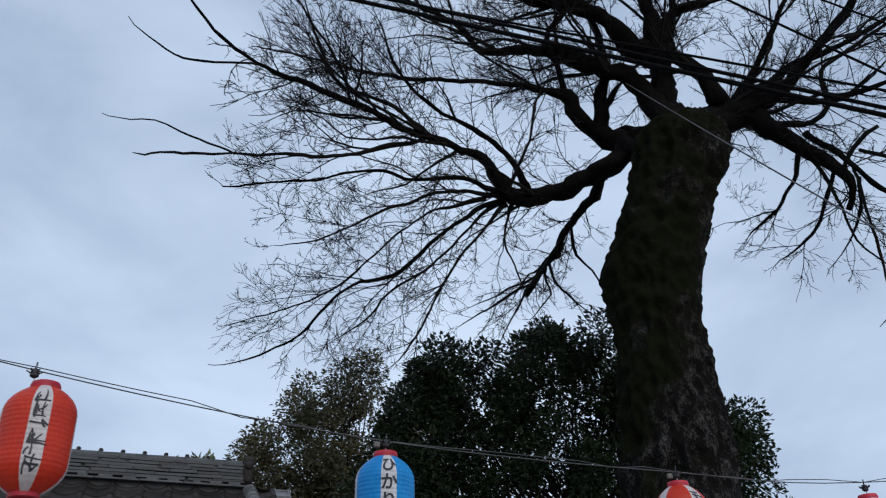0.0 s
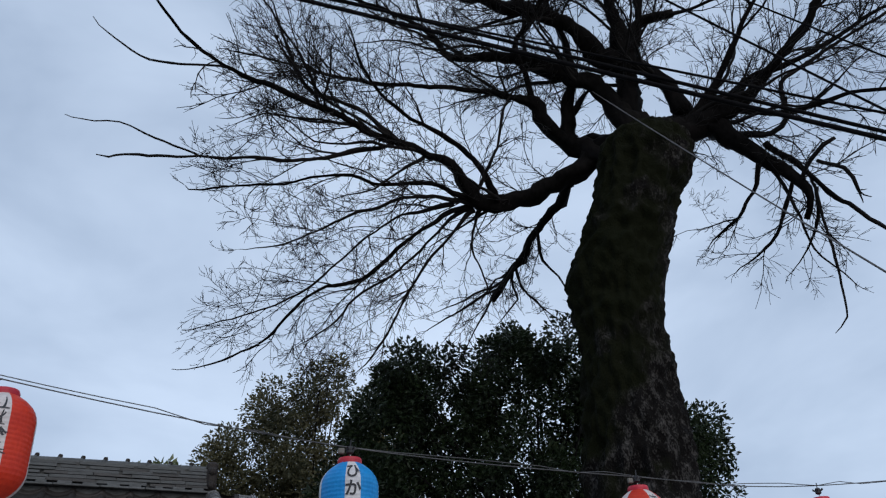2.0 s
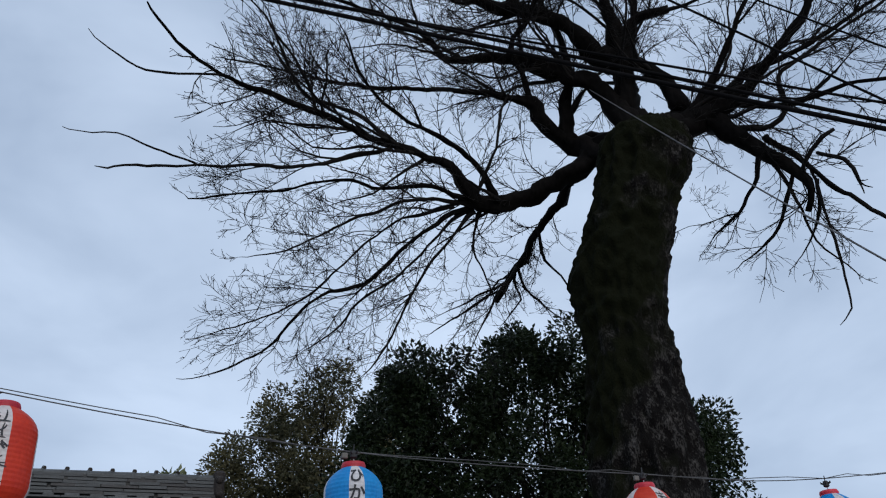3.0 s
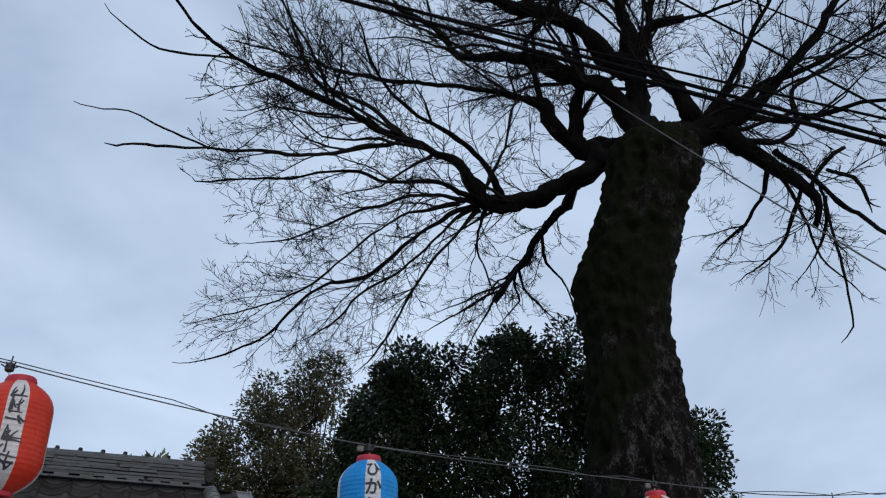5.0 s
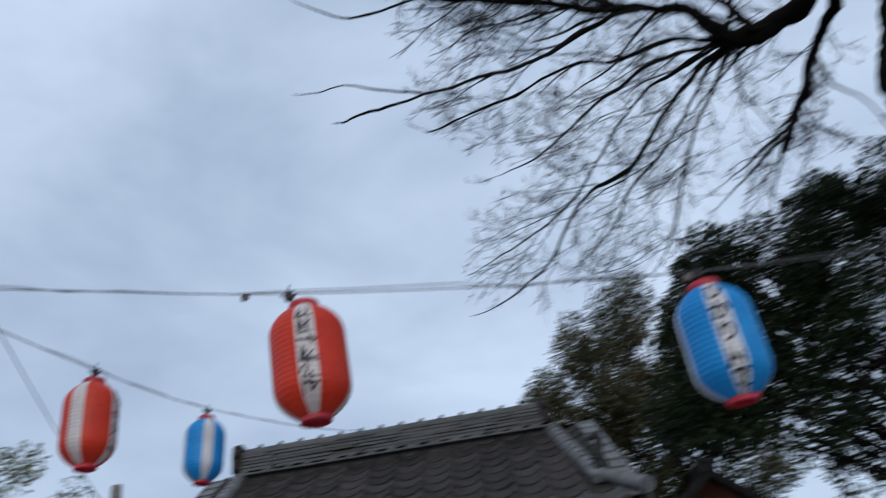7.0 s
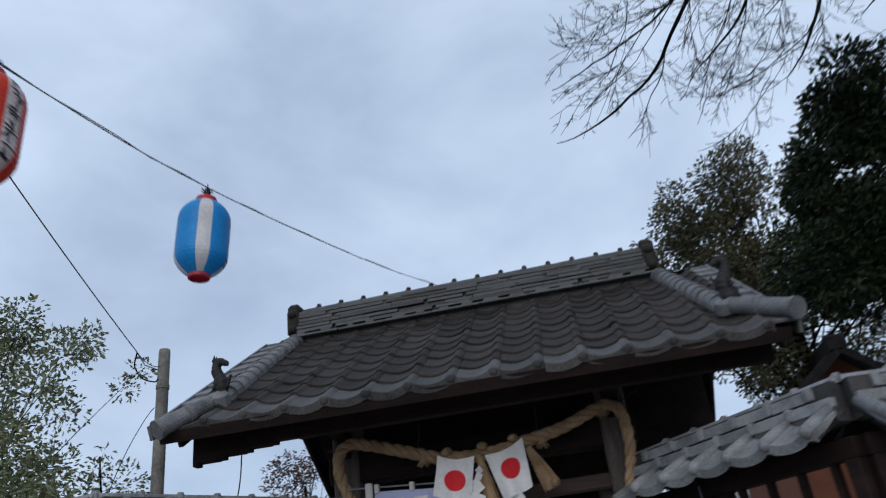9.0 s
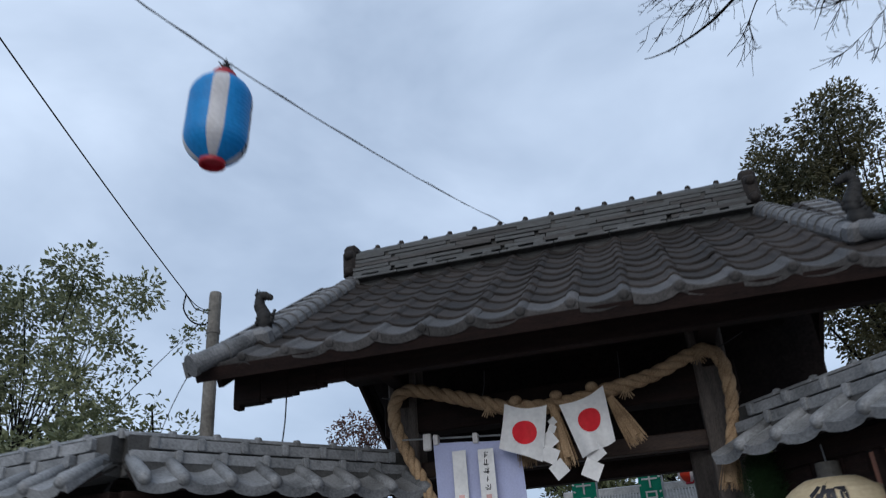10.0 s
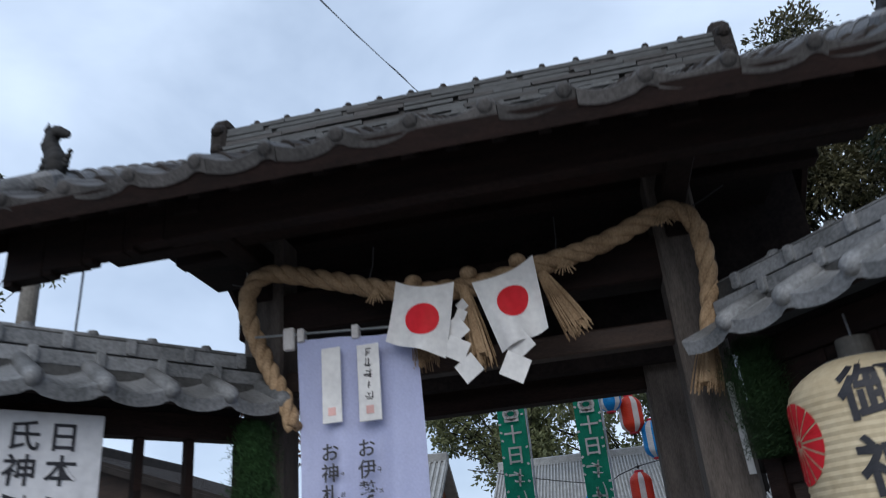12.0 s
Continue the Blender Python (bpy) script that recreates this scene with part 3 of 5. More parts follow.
limb((6.88, 7.57, 11.17, 0.078), (7.05, 7.23, 11.86, 0.064), (7.14, 6.97, 12.50, 0.055), (7.58, 6.32, 13.63, 0.036))
limb((7.60, 7.42, 9.67, 0.130), (7.49, 7.29, 10.03, 0.112), (7.24, 7.30, 10.54, 0.095), (7.01, 7.48, 11.01, 0.087))
limb((7.60, 7.29, 9.62, 0.147), (7.79, 6.97, 9.39, 0.134), (8.00, 6.77, 8.85, 0.104), (8.23, 6.53, 8.28, 0.083), (8.34, 6.33, 7.95, 0.069), (8.42, 6.32, 7.67, 0.052), (8.46, 6.51, 7.43, 0.040))
limb((8.16, 6.49, 8.74, 0.051), (8.43, 6.18, 7.98, 0.032), (8.56, 5.89, 7.29, 0.027), (8.69, 5.62, 6.75, 0.022), (8.94, 5.25, 5.99, 0.014))
limb((8.43, 6.18, 7.98, 0.024), (8.58, 6.34, 7.23, 0.020), (8.74, 6.58, 6.47, 0.016), (8.86, 6.74, 6.04, 0.012), (8.78, 6.95, 5.88, 0.008))
limb((7.70, 6.96, 9.48, 0.107), (8.03, 6.64, 9.59, 0.080), (8.24, 6.17, 9.88, 0.066), (8.50, 5.60, 10.30, 0.057), (8.75, 5.20, 10.74, 0.048), (9.13, 4.61, 11.39, 0.031))
limb((8.04, 6.66, 9.55, 0.053), (8.57, 6.14, 9.24, 0.039), (8.88, 5.60, 9.12, 0.033), (9.20, 5.07, 8.92, 0.028), (9.61, 4.33, 8.68, 0.015))
limb((8.37, 6.31, 7.93, 0.036), (8.38, 6.04, 8.16, 0.032), (8.43, 5.84, 8.27, 0.032), (8.51, 5.68, 8.29, 0.028))
limb((8.43, 6.02, 8.11, 0.028), (8.63, 5.80, 7.86, 0.031), (8.73, 5.80, 7.73, 0.031), (8.81, 5.86, 7.56, 0.023))
limb((8.01, 6.70, 9.05, 0.044), (8.30, 6.44, 8.96, 0.039), (8.41, 6.15, 9.08, 0.034), (8.24, 5.99, 9.53, 0.030), (8.63, 5.50, 9.77, 0.025), (9.25, 4.67, 10.07, 0.021))
limb((7.61, 6.97, 9.71, 0.054), (7.87, 6.51, 10.29, 0.041), (7.99, 6.14, 10.73, 0.036), (8.23, 5.67, 11.37, 0.027))

rnd = random.Random(5)


TV, TF = [], []


def quick_twig(pts, r0, r1):
    """A three-sided twig written straight into lists."""
    side = (pts[1] - pts[0]).orthogonal().normalized()
    base = len(TV)
    for i, p in enumerate(pts):
        d = (pts[min(i + 1, len(pts) - 1)] - pts[max(i - 1, 0)]).normalized()
        s = (side - d * side.dot(d)).normalized()
        u = d.cross(s)
        r = r0 + (r1 - r0) * i / (len(pts) - 1)
        for k in range(3):
            a = 2.0944 * k
            TV.append(p + s * (r * math.cos(a)) + u * (r * math.sin(a)))
    for i in range(len(pts) - 1):
        for k in range(3):
            a, b = base + 3 * i + k, base + 3 * i + (k + 1) % 3
            TF.append((a, b, b + 3, a + 3))


def crown_edge(z):
    """How far the crown reaches towards the gate at a height."""
    return float(np.interp(z, (5.8, 6.2, 6.8, 7.3, 7.6, 7.85, 8.3, 9.5, 12), (0.6, 0.1, 0.5, 0.6, 0.2, -0.5, -0.55, 0.0, 1.1)))


def grow(p, d, length, r, level):
    """A crooked shoot that splits again and again into finer ones."""
    n = max(4, int(length / (0.16 if level < 2 else 0.09)))
    pts = [p.copy()]
    d = d.normalized()
    bend = Vector((rnd.uniform(-1, 1), rnd.uniform(-1, 1), rnd.uniform(-0.6, 1.0))) * 0.10
    for i in range(n):
        d = (d + bend + Vector((rnd.uniform(-1, 1), rnd.uniform(-1, 1), rnd.uniform(-1, 1))) * (0.20, 0.24, 0.30, 0.34)[level]).normalized()
        pts.append(pts[-1] + d * length / n)
    if pts[-1].x < crown_edge(pts[-1].z) or pts[-1].z < 5.75 or (pts[-1].x > 6.4 and pts[-1].z < float(np.interp(pts[-1].x, (7.0, 7.6, 8.4, 9.2), (8.4, 7.7, 7.1, 6.4)))):
        return
    quick_twig(pts, r, max(0.0031, r * 0.4))
    if level >= 3:
        return
    count = int(length * (5.2, 7.2, 8.5)[level] + rnd.random())
    for i in range(count):
        f = rnd.uniform(0.15, 1.0)
        j = min(n - 1, int(f * n))
        ax = (pts[j + 1] - pts[j]).normalized()
        o = ax.orthogonal().normalized()
        o.rotate(Matrix.Rotation(rnd.uniform(0, 6.283), 3, ax))
        grow(pts[j], ax * rnd.uniform(0.55, 1.0) + o * rnd.uniform(0.4, 0.85) + Vector((0, 0, 0.08)), length * rnd.uniform(0.28, 0.55) * (1.15 - 0.5 * f), max(0.0038, r * rnd.uniform(0.4, 0.6)), level + 1)


# lesser boughs spring from the greater ones
for rows in list(BOUGHS):
    total = sum(float(np.linalg.norm(b[:3] - a[:3])) for a, b in zip(rows, rows[1:]))
    for i in range(int(total * (2.2 if rows[len(rows) // 2][3] > 0.06 else 1.0))):
        f = rnd.uniform(0.25, 0.95)
        j = min(len(rows) - 2, int(f * (len(rows) - 1)))
        if rows[j][0] > 7.3 and rnd.random() < 0.55:
            continue
        r = min(0.036, float(rows[j][3]) * 0.5)
        if r < 0.006:
            continue
        ax = Vector(rows[j + 1][:3] - rows[j][:3]).normalized()
        o = ax.orthogonal().normalized()
        o.rotate(Matrix.Rotation(rnd.uniform(0, 6.283), 3, ax))
        d = (ax * rnd.uniform(0.7, 1.1) + o * rnd.uniform(0.35, 0.7)).normalized()
        p, ctrl = Vector(rows[j][:3]), []
        n = rnd.randint(4, 6)
        step = rnd.uniform(0.16, 0.28) + 7 * r
        for k in range(n + 1):
            ctrl.append((*p, max(0.005, r * (1 - 0.75 * k / n))))
            d = (d + Vector((rnd.uniform(-1, 1), rnd.uniform(-1, 1), rnd.uniform(-0.9, 1))) * 0.33).normalized()
            p = p + d * step
        if p.x > crown_edge(p.z) + 0.25 and p.z > 6.1:
            BOUGHS.append(spline(ctrl, 0.16))

for rows in BOUGHS:
    for k in range(1, len(rows) - 1):
        v = Vector(rows[k][:3])
        rows[k][:3] += np.array([noise.noise(v * 1.9), noise.noise(v * 1.9 + Vector((9, 0, 0))), noise.noise(v * 1.9 + Vector((0, 9, 0)))]) * (0.05 + 0.25 * float(rows[k][3]))
        rows[k][:3] += np.array([noise.noise(v * 5.3), noise.noise(v * 5.3 + Vector((9, 0, 0))), noise.noise(v * 5.3 + Vector((0, 9, 0)))]) * (0.012 + 0.30 * float(rows[k][3]))
    bm = tube(bmesh.new(), [r[:3] for r in rows], [float(r[3]) for r in rows], 12 if rows[0][3] > 0.04 else 6, True, 0.55)
    ob = part("limb", bm, M_BARK_BACKLIT if rows[0][3] > 0.05 else M_TWIG, keyaki, smooth=True)
    ob.matrix_basis = ROOT
    total = sum(float(np.linalg.norm(b[:3] - a[:3])) for a, b in zip(rows, rows[1:]))
    thin = rows[0][3] < 0.06
    for i in range(int(total * (2.3 if thin else 3.2))):
        f = rnd.uniform(0.12 if thin else 0.2, 1.0)
        j = min(len(rows) - 2, int(f * (len(rows) - 1)))
        ax = Vector(rows[j + 1][:3] - rows[j][:3]).normalized()
        o = ax.orthogonal().normalized()
        o.rotate(Matrix.Rotation(rnd.uniform(0, 6.283), 3, ax))
        r = min(0.012, max(0.004, float(rows[j][3]) * 0.5))
        grow(Vector(rows[j][:3]), ax * rnd.uniform(0.5, 1.1) + o * rnd.uniform(0.5, 0.9), rnd.uniform(0.6, 1.5), r, 0 if rnd.random() < 0.45 else 1)
    ax = Vector(rows[-1][:3] - rows[-2][:3])
    for k in range(2 if rows[-1][3] < 0.025 else 0):
        grow(Vector(rows[-1][:3]), ax.normalized() + Vector((rnd.uniform(-1, 1), rnd.uniform(-1, 1), rnd.uniform(-1, 1))) * 0.4, rnd.uniform(0.2, 0.45), max(0.003, float(rows[-1][3]) * 0.8), 1)
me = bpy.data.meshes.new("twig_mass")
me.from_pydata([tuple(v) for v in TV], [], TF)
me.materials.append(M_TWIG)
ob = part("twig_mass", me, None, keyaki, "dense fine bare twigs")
tagged(ob, kind="stuff")
ob.matrix_basis = ROOT


# ---- evergreens ----
def leafy(name, label, base, blobs, leaf, count, material, trunk_r, seed, lean=(0, 0, 0), gap=0.35, low_gap=0.25):
    """A tree or bush: trunk, limbs to each clump, and a crown of single leaves set on the clumps' shells."""
    rnd = random.Random(seed)
    tree = thing(name, label, "tree", at=base)
    inv = Matrix.Translation((-base[0], -base[1], -base[2]))
    top = Vector(base) + Vector(lean)
    bm = bmesh.new()
    rows = spline([(*base, trunk_r * 1.3), (*(Vector(base).lerp(top, 0.5) + Vector((0.15, 0.1, 0))), trunk_r), (*top, trunk_r * 0.6)], 0.3)
    tube(bm, [r[:3] for r in rows], [float(r[3]) for r in rows], 9, True, 0.15)
    part("trunk", bm, M_BARK_BACKLIT, tree, smooth=True).matrix_basis = inv
    verts, faces = [], []
    total = sum(b[3] ** 2 for b in blobs)
    for n_blob, (bx, by, bz, br) in enumerate(blobs):
        c = Vector((bx, by, bz))
        f = rnd.uniform(0.45, 0.95)
        start = Vector(base).lerp(top, f)
        mid = start.lerp(c, 0.5) + Vector((rnd.uniform(-0.2, 0.2), rnd.uniform(-0.2, 0.2), 0.15))
        lr = spline([(*start, trunk_r * 0.28), (*mid, trunk_r * 0.16), (*c, trunk_r * 0.07)], 0.3)
        if n_blob % (2 if trunk_r < 0.1 else 4) == 0 or len(blobs) < 60:
            part("limb", tube(bmesh.new(), [r[:3] for r in lr], [float(r[3]) for r in lr], 6, False), M_TWIG, tree).matrix_basis = inv
        for i in range(int(count * br ** 2 / total)):
            d = Vector((rnd.gauss(0, 1), rnd.gauss(0, 1), rnd.gauss(0, 1))).normalized()
            lump = 1 + 0.35 * noise.noise(d * 2.3 + c)
            if noise.noise(d * 3.1 + c * 1.7) < -(gap * low_gap if bz < 6.2 else gap + 0.12):
                continue
            p = c + d * br * lump * (rnd.random() ** 0.35)
            a = (d + Vector((rnd.uniform(-1, 1), rnd.uniform(-1, 1), rnd.uniform(-0.9, 0.6)))).normalized()
            s = a.orthogonal().normalized()
            s.rotate(Matrix.Rotation(rnd.uniform(0, 6.283), 3, a))
            k = leaf * rnd.uniform(0.6, 1.3)
            u = a.cross(s) * k * 0.10
            b0 = len(verts)
            verts += [tuple(p), tuple(p + a * k * 0.5 + s * k * 0.24 + u), tuple(p + a * k - u), tuple(p + a * k * 0.5 - s * k * 0.24 + u)]
            faces += [(b0, b0 + 1, b0 + 2), (b0, b0 + 2, b0 + 3)]
    me = bpy.data.meshes.new("crown")
    me.from_pydata(verts, [], faces)
    me.materials.append(material)
    ob = part("crown", me, None, tree)
    tagged(ob, kind="stuff")
    ob.matrix_basis = inv
    return tree


def clumps(rnd, x0, x1, y0, y1, top, low, r, n, heap=1.5, rough=0.45):
    """Clumps that fill a crown between a top line and a low edge."""
    out = []
    for i in range(n):
        f = rnd.random()
        x = x0 + (x1 - x0) * f
        t = top(f) + rough * noise.noise(Vector((x * 1.6, y0, 3.0)))
        z = t - r * 0.7 - (t - low) * rnd.random() ** heap
        out.append((x, rnd.uniform(y0, y1), z, r * rnd.uniform(0.6, 1.15)))
    return out


rnd2 = random.Random(11)
def lerp_line(*pts):
    """A function of 0..1 through the given rows of (f, value)."""
    return lambda f: float(np.interp(f, [p[0] for p in pts], [p[1] for p in pts]))


leafy("evergreen_tree", "dark glossy broadleaf evergreen tree behind the bare trunk", (7.4, 13.0, GROUND),
      [(x, y - 0.33 * (x - 7.4), z, r) for x, y, z, r in clumps(rnd2, 3.75, 10.65, 12.2, 13.8, lerp_line((0, 6.0), (0.065, 7.2), (0.13, 8.05), (0.18, 8.3), (0.215, 7.95), (0.29, 8.2), (0.37, 7.95), (0.43, 8.55), (0.48, 8.95), (0.54, 8.65), (0.62, 8.55), (0.85, 6.9), (0.96, 6.75), (1, 6.3)), 2.2, 0.40, 420, 1.25, 0.22) + clumps(rnd2, 3.3, 4.9, 12.0, 13.0, lambda f: 5.7 + 0.8 * f, 4.4, 0.38, 40, 1.0, 0.3)
       if z > float(np.interp(x, (3.5, 4.5, 5.4, 6.4, 7.4), (4.6, 4.5, 4.1, 3.3, 2.4)))], 0.112, 132000, M_LEAF, 0.15, 21, (0, 0, 5.2), 0.27, 0.06)
leafy("olive_tree", "olive and rust coloured evergreen tree beyond the gate", (4.6, 19.5, GROUND),
      [c for c in clumps(rnd2, 1.7, 7.2, 18.4, 20.2, lerp_line((0, 7.7), (0.09, 8.5), (0.22, 9.2), (0.29, 10.0), (0.38, 9.5), (0.47, 9.9), (0.50, 10.7), (0.66, 10.75), (0.69, 9.9), (1, 9.3)), 3.0, 0.48, 225, 1.0, 0.3) if c[2] > float(np.interp(c[0], (3.2, 4.0, 5.0), (5.3, 4.7, 3.0)))], 0.105, 92000, M_LEAF_BROWN, 0.13, 22, (0.2, -0.3, 6.5), 0.02)
leafy("leafy_shrub_tree", "loose light green tree beside the utility pole", (-9.8, 14.2, GROUND),
      clumps(rnd2, -12.9, -7.45, 12.8, 15.5, lambda f: 7.55 - 1.1 * f, 2.0, 0.38, 185, 1.2, 0.5), 0.105, 40000, M_LEAF_GREEN, 0.06, 23, (0, 0, 4.6), 0.15)


# ---- festival lanterns ----
def festival_lantern(name, label, top, height, radius, colour, turn, lean=(0, 0), words=True, shift=0.0, text=""):
    """A ribbed vinyl lantern of coloured and white gores, hung by a black socket; top is the socket."""
    th = thing(name, label, "lantern", "festival lanterns on cables", at=top)
    th.rotation_euler = (radians(lean[0]), radians(lean[1]), radians(turn))
    h0, h1 = -0.05, -0.05 - height
    prof = []
    n = 44
    for i in range(n + 1):
        f = i / n
        z = h0 - 0.03 - (height - 0.06) * f
        e = abs(2 * f - 1)
        r = radius * (1 - 0.60 * max(0, (e - 0.42) / 0.58) ** 2.5)
        prof.append((r * (1 + (0.005 if i % 2 else -0.003)), z))
    off = Matrix.Translation((shift, 0, 0))
    white = 0.36

    def pick(a):
        return 1 if ((a * 4 + white / 2 + 1.0) % 1.0) < white else 0
    part("body", revolve(bmesh.new(), prof, 48, off, pick), (colour, M_LWHITE), th, "ribbed vinyl in coloured and white stripes")
    rt = prof[0][0]
    part("top_rim", revolve(bmesh.new(), [(0.0, h0), (rt * 0.98, h0), (rt * 1.06, h0 - 0.015), (rt * 1.04, h0 - 0.04), (rt * 0.7, h0 - 0.042)], 28, off), M_RIM, th, "crimson rim")
    part("bottom_rim", revolve(bmesh.new(), [(rt * 0.7, h1 + 0.05), (rt * 1.04, h1 + 0.042), (rt * 1.02, h1 + 0.012), (rt * 0.85, h1 + 0.008), (rt * 0.8, h1 + 0.03), (0.0, h1 + 0.03)], 28, off), M_RIM, th, "crimson rim")
    bm = revolve(bmesh.new(), [(0.0, 0.022), (0.016, 0.021), (0.021, 0.008), (0.021, -0.016), (0.010, -0.024), (0.0, -0.024)], 12)
    tube(bm, [(0, 0, 0.02), (0.004, 0, 0.06)], 0.004, 5)
    for k in range(6):
        a = k * 1.047
        tube(bm, [(0.02 * math.cos(a), 0.02 * math.sin(a), 0.0), (0.04 * math.cos(a), 0.04 * math.sin(a), 0.012)], 0.004, 4)
    part("socket", bm, M_BLACK, th, "black lamp socket")
    part("hanger", tube(bmesh.new(), [(0.0, 0, -0.02), (0.006, 0, -0.05)], 0.003, 5), M_STEEL, th)
    if words:
        bm = lettering(text, 0.092, 0.002, True, 0.02) if text else bmesh.new()
        bmesh.ops.transform(bm, matrix=Matrix.Translation((0, 0, h0 - 0.105)), verts=bm.verts)
        size = radius * (0.64 if text else 0.58)
        for i in range(3 if text else 0, 5 if text else 6):
            strokes(bm, size, hash((round(top[0] * 10), i)) % 1000, Matrix.Translation((0, 0, h0 - 0.115 - i * (0.096 if text else (height - 0.17) / 6))))
        for v in bm.verts:
            f = (h0 - 0.03 - v.co.z) / (height - 0.06)
            e = abs(2 * f - 1)
            r = radius * (1 - 0.60 * max(0, (e - 0.42) / 0.58) ** 2.5) * 1.012 + v.co.y * 2
            a = v.co.x / radius
            v.co.x, v.co.y = r * math.sin(a) + shift, -r * math.cos(a)
        tagged(part("writing", bm, M_INK, th, "black brushed writing"), kind="stuff")
    return th


LAN = "red and white ribbed vinyl festival lantern hanging from a cable"
LAB = "blue and white ribbed vinyl festival lantern hanging from a cable"
festival_lantern("festival_lantern", LAN, (-0.575, 4.40, 3.085), 0.575, 0.168, M_LRED, 8, (0, -3), True, 0.062)
festival_lantern("festival_lantern", LAB, (1.272, 4.45, 2.89), 0.565, 0.163, M_LBLUE, -8, (2, 0), text="ひかり")
festival_lantern("festival_lantern", LAN, (3.272, 4.55, 2.88), 0.565, 0.162, M_LRED, 5, (2, 0))
festival_lantern("festival_lantern", LAB, (4.81, 4.5, 2.875), 0.56, 0.156, M_LBLUE, -20)
festival_lantern("festival_lantern", LAN, (-2.06, 5.55, 3.43), 0.56, 0.156, M_LRED, 88, (0, 0))
festival_lantern("festival_lantern", LAB, (-1.965, 7.22, 3.74), 0.56, 0.156, M_LBLUE, 121, (3, 0))


def cable(name, label, pts, r, group="", m=M_WIRE):
    bm = tube(bmesh.new(), pts, r, 6)
    return tagged(new(name, finish(name, bm, m, True)), label, "cable", group)


def twin(pts, off, seed):
    """A second strand that wanders round the first."""
    rnd = random.Random(seed)
    return [Vector(p) + Vector((0, rnd.uniform(-off, off), rnd.uniform(-off * 0.2, off))) for p in pts]


S1 = [(-4.2, 4.5, 3.75), (-2.2, 4.4, 3.42), (-0.57, 4.40, 3.10), (1.272, 4.45, 2.905), (3.272, 4.55, 2.895), (4.81, 4.5, 2.915), (8.0, 4.4, 3.3)]
line = [tuple(r) for r in spline(S1, 0.25)]
cable("lantern_cable", "grey lamp cable strung across the forecourt", line, 0.0034, "lantern cables")
cable("lantern_cable", "grey lamp cable strung across the forecourt", twin(line, 0.026, 3), 0.0027, "lantern cables")
for x, y, z in ((-0.785, 4.42, 3.135), (1.22, 4.45, 2.885), (3.22, 4.55, 2.87)):
    ob = new("cable_connector", finish("cable_connector", boxed((-0.018, -0.011, -0.02), (0.018, 0.011, 0.012), None, 0.004), M_CONC))
    ob.location = (x, y, z)
    tagged(ob, "small yellowed plastic connector on the lamp cable", "connector", "connectors on the cable")
S2 = [(-2.15, 3.4, 3.12), (-2.06, 5.55, 3.445), (-1.94, 7.22, 3.755), (-1.62, 9.8, 4.36), (-1.36, 12.06, 5.005)]
line = [tuple(r) for r in spline(S2, 0.25)]
cable("lantern_cable", "grey lamp cable running to the gate ridge", line, 0.0034, "lantern cables")
cable("lantern_cable", "grey lamp cable running to the gate ridge", twin(line, 0.016, 4), 0.0027, "lantern cables")

# power lines high in front of the crown
for a, b, r in (((-2.44, 7.81, 10.52), (9.69, 2.32, 4.52), 0.027), ((-1.80, 7.73, 10.64), (9.53, 2.35, 4.62), 0.022), ((-0.92, 7.78, 10.56), (9.23, 2.24, 4.92), 0.015)):
    cable("power_line", "thick black power line crossing above the forecourt", sag(a, b, 0.06), r, "power lines", M_LINE)
for a, b, r in (((3.4, 5.60, 10.75), (7.92, 2.75, 4.18), 0.013), ((5.02, 4.98, 9.82), (6.87, 2.60, 5.22), 0.010)):
    cable("power_line", "thin black power line crossing above the forecourt", sag(a, b, 0.03), r, "power lines", M_LINE)
cable("guy_rope", "thin pale rope tied round the bare tree", sag((6.35, 7.98, 10.62), (5.34, 3.7, 4.37), 0.03), 0.0085, "", M_WIRE)

# the pole beside the gate and its slack wire
pole = thing("utility_pole", "slim grey concrete utility pole behind the gate", "pole", at=(-4.94, 11.9, GROUND))
part("shaft", revolve(bmesh.new(), [(0.0, -0.05), (0.088, -0.05), (0.072, 5.0), (0.066, 5.04), (0.0, 5.05)], 16), M_CONC, pole, smooth=False)
part("band", revolve(bmesh.new(), [(0.072, 4.52), (0.082, 4.52), (0.082, 4.57), (0.072, 4.57)], 16), M_CONC, pole, "dull steel band")
part("hook", tube(bmesh.new(), [(-0.07, -0.02, 4.78), (-0.14, -0.2, 4.80), (-0.17, -0.33, 4.92)], 0.008, 5), M_STEEL, pole, "steel hook")
WP = Vector((-5.11, 11.56, 4.63))
cable("drop_wire", "thin black wire slung to the utility pole", sag(WP + Vector((0.2, -0.955, 0.19)) * 9.5, WP, 0.16, 20), 0.0065, "", M_WIRE)
cable("drop_wire", "slack black loop of wire at the utility pole", [tuple(r) for r in spline([tuple(WP), (-5.13, 11.56, 4.45), (-5.02, 11.58, 4.28), (-4.86, 11.6, 4.22), (-4.84, 11.62, 4.26)], 0.04)], 0.009, "", M_LINE)
cable("drop_wire", "thin black wire slung to the utility pole", sag(WP, (-4.95, 11.84, 4.5), 0.06, 8), 0.005, "", M_LINE)
cable("drop_wire", "thin black wire drooping from the utility pole", [tuple(r) for r in spline([(-5.0, 11.84, 3.98), (-5.12, 11.85, 3.86), (-5.4, 11.9, 3.45), (-5.62, 11.95, 2.95), (-5.66, 12.0, 2.4)], 0.06)], 0.005, "", M_LINE)
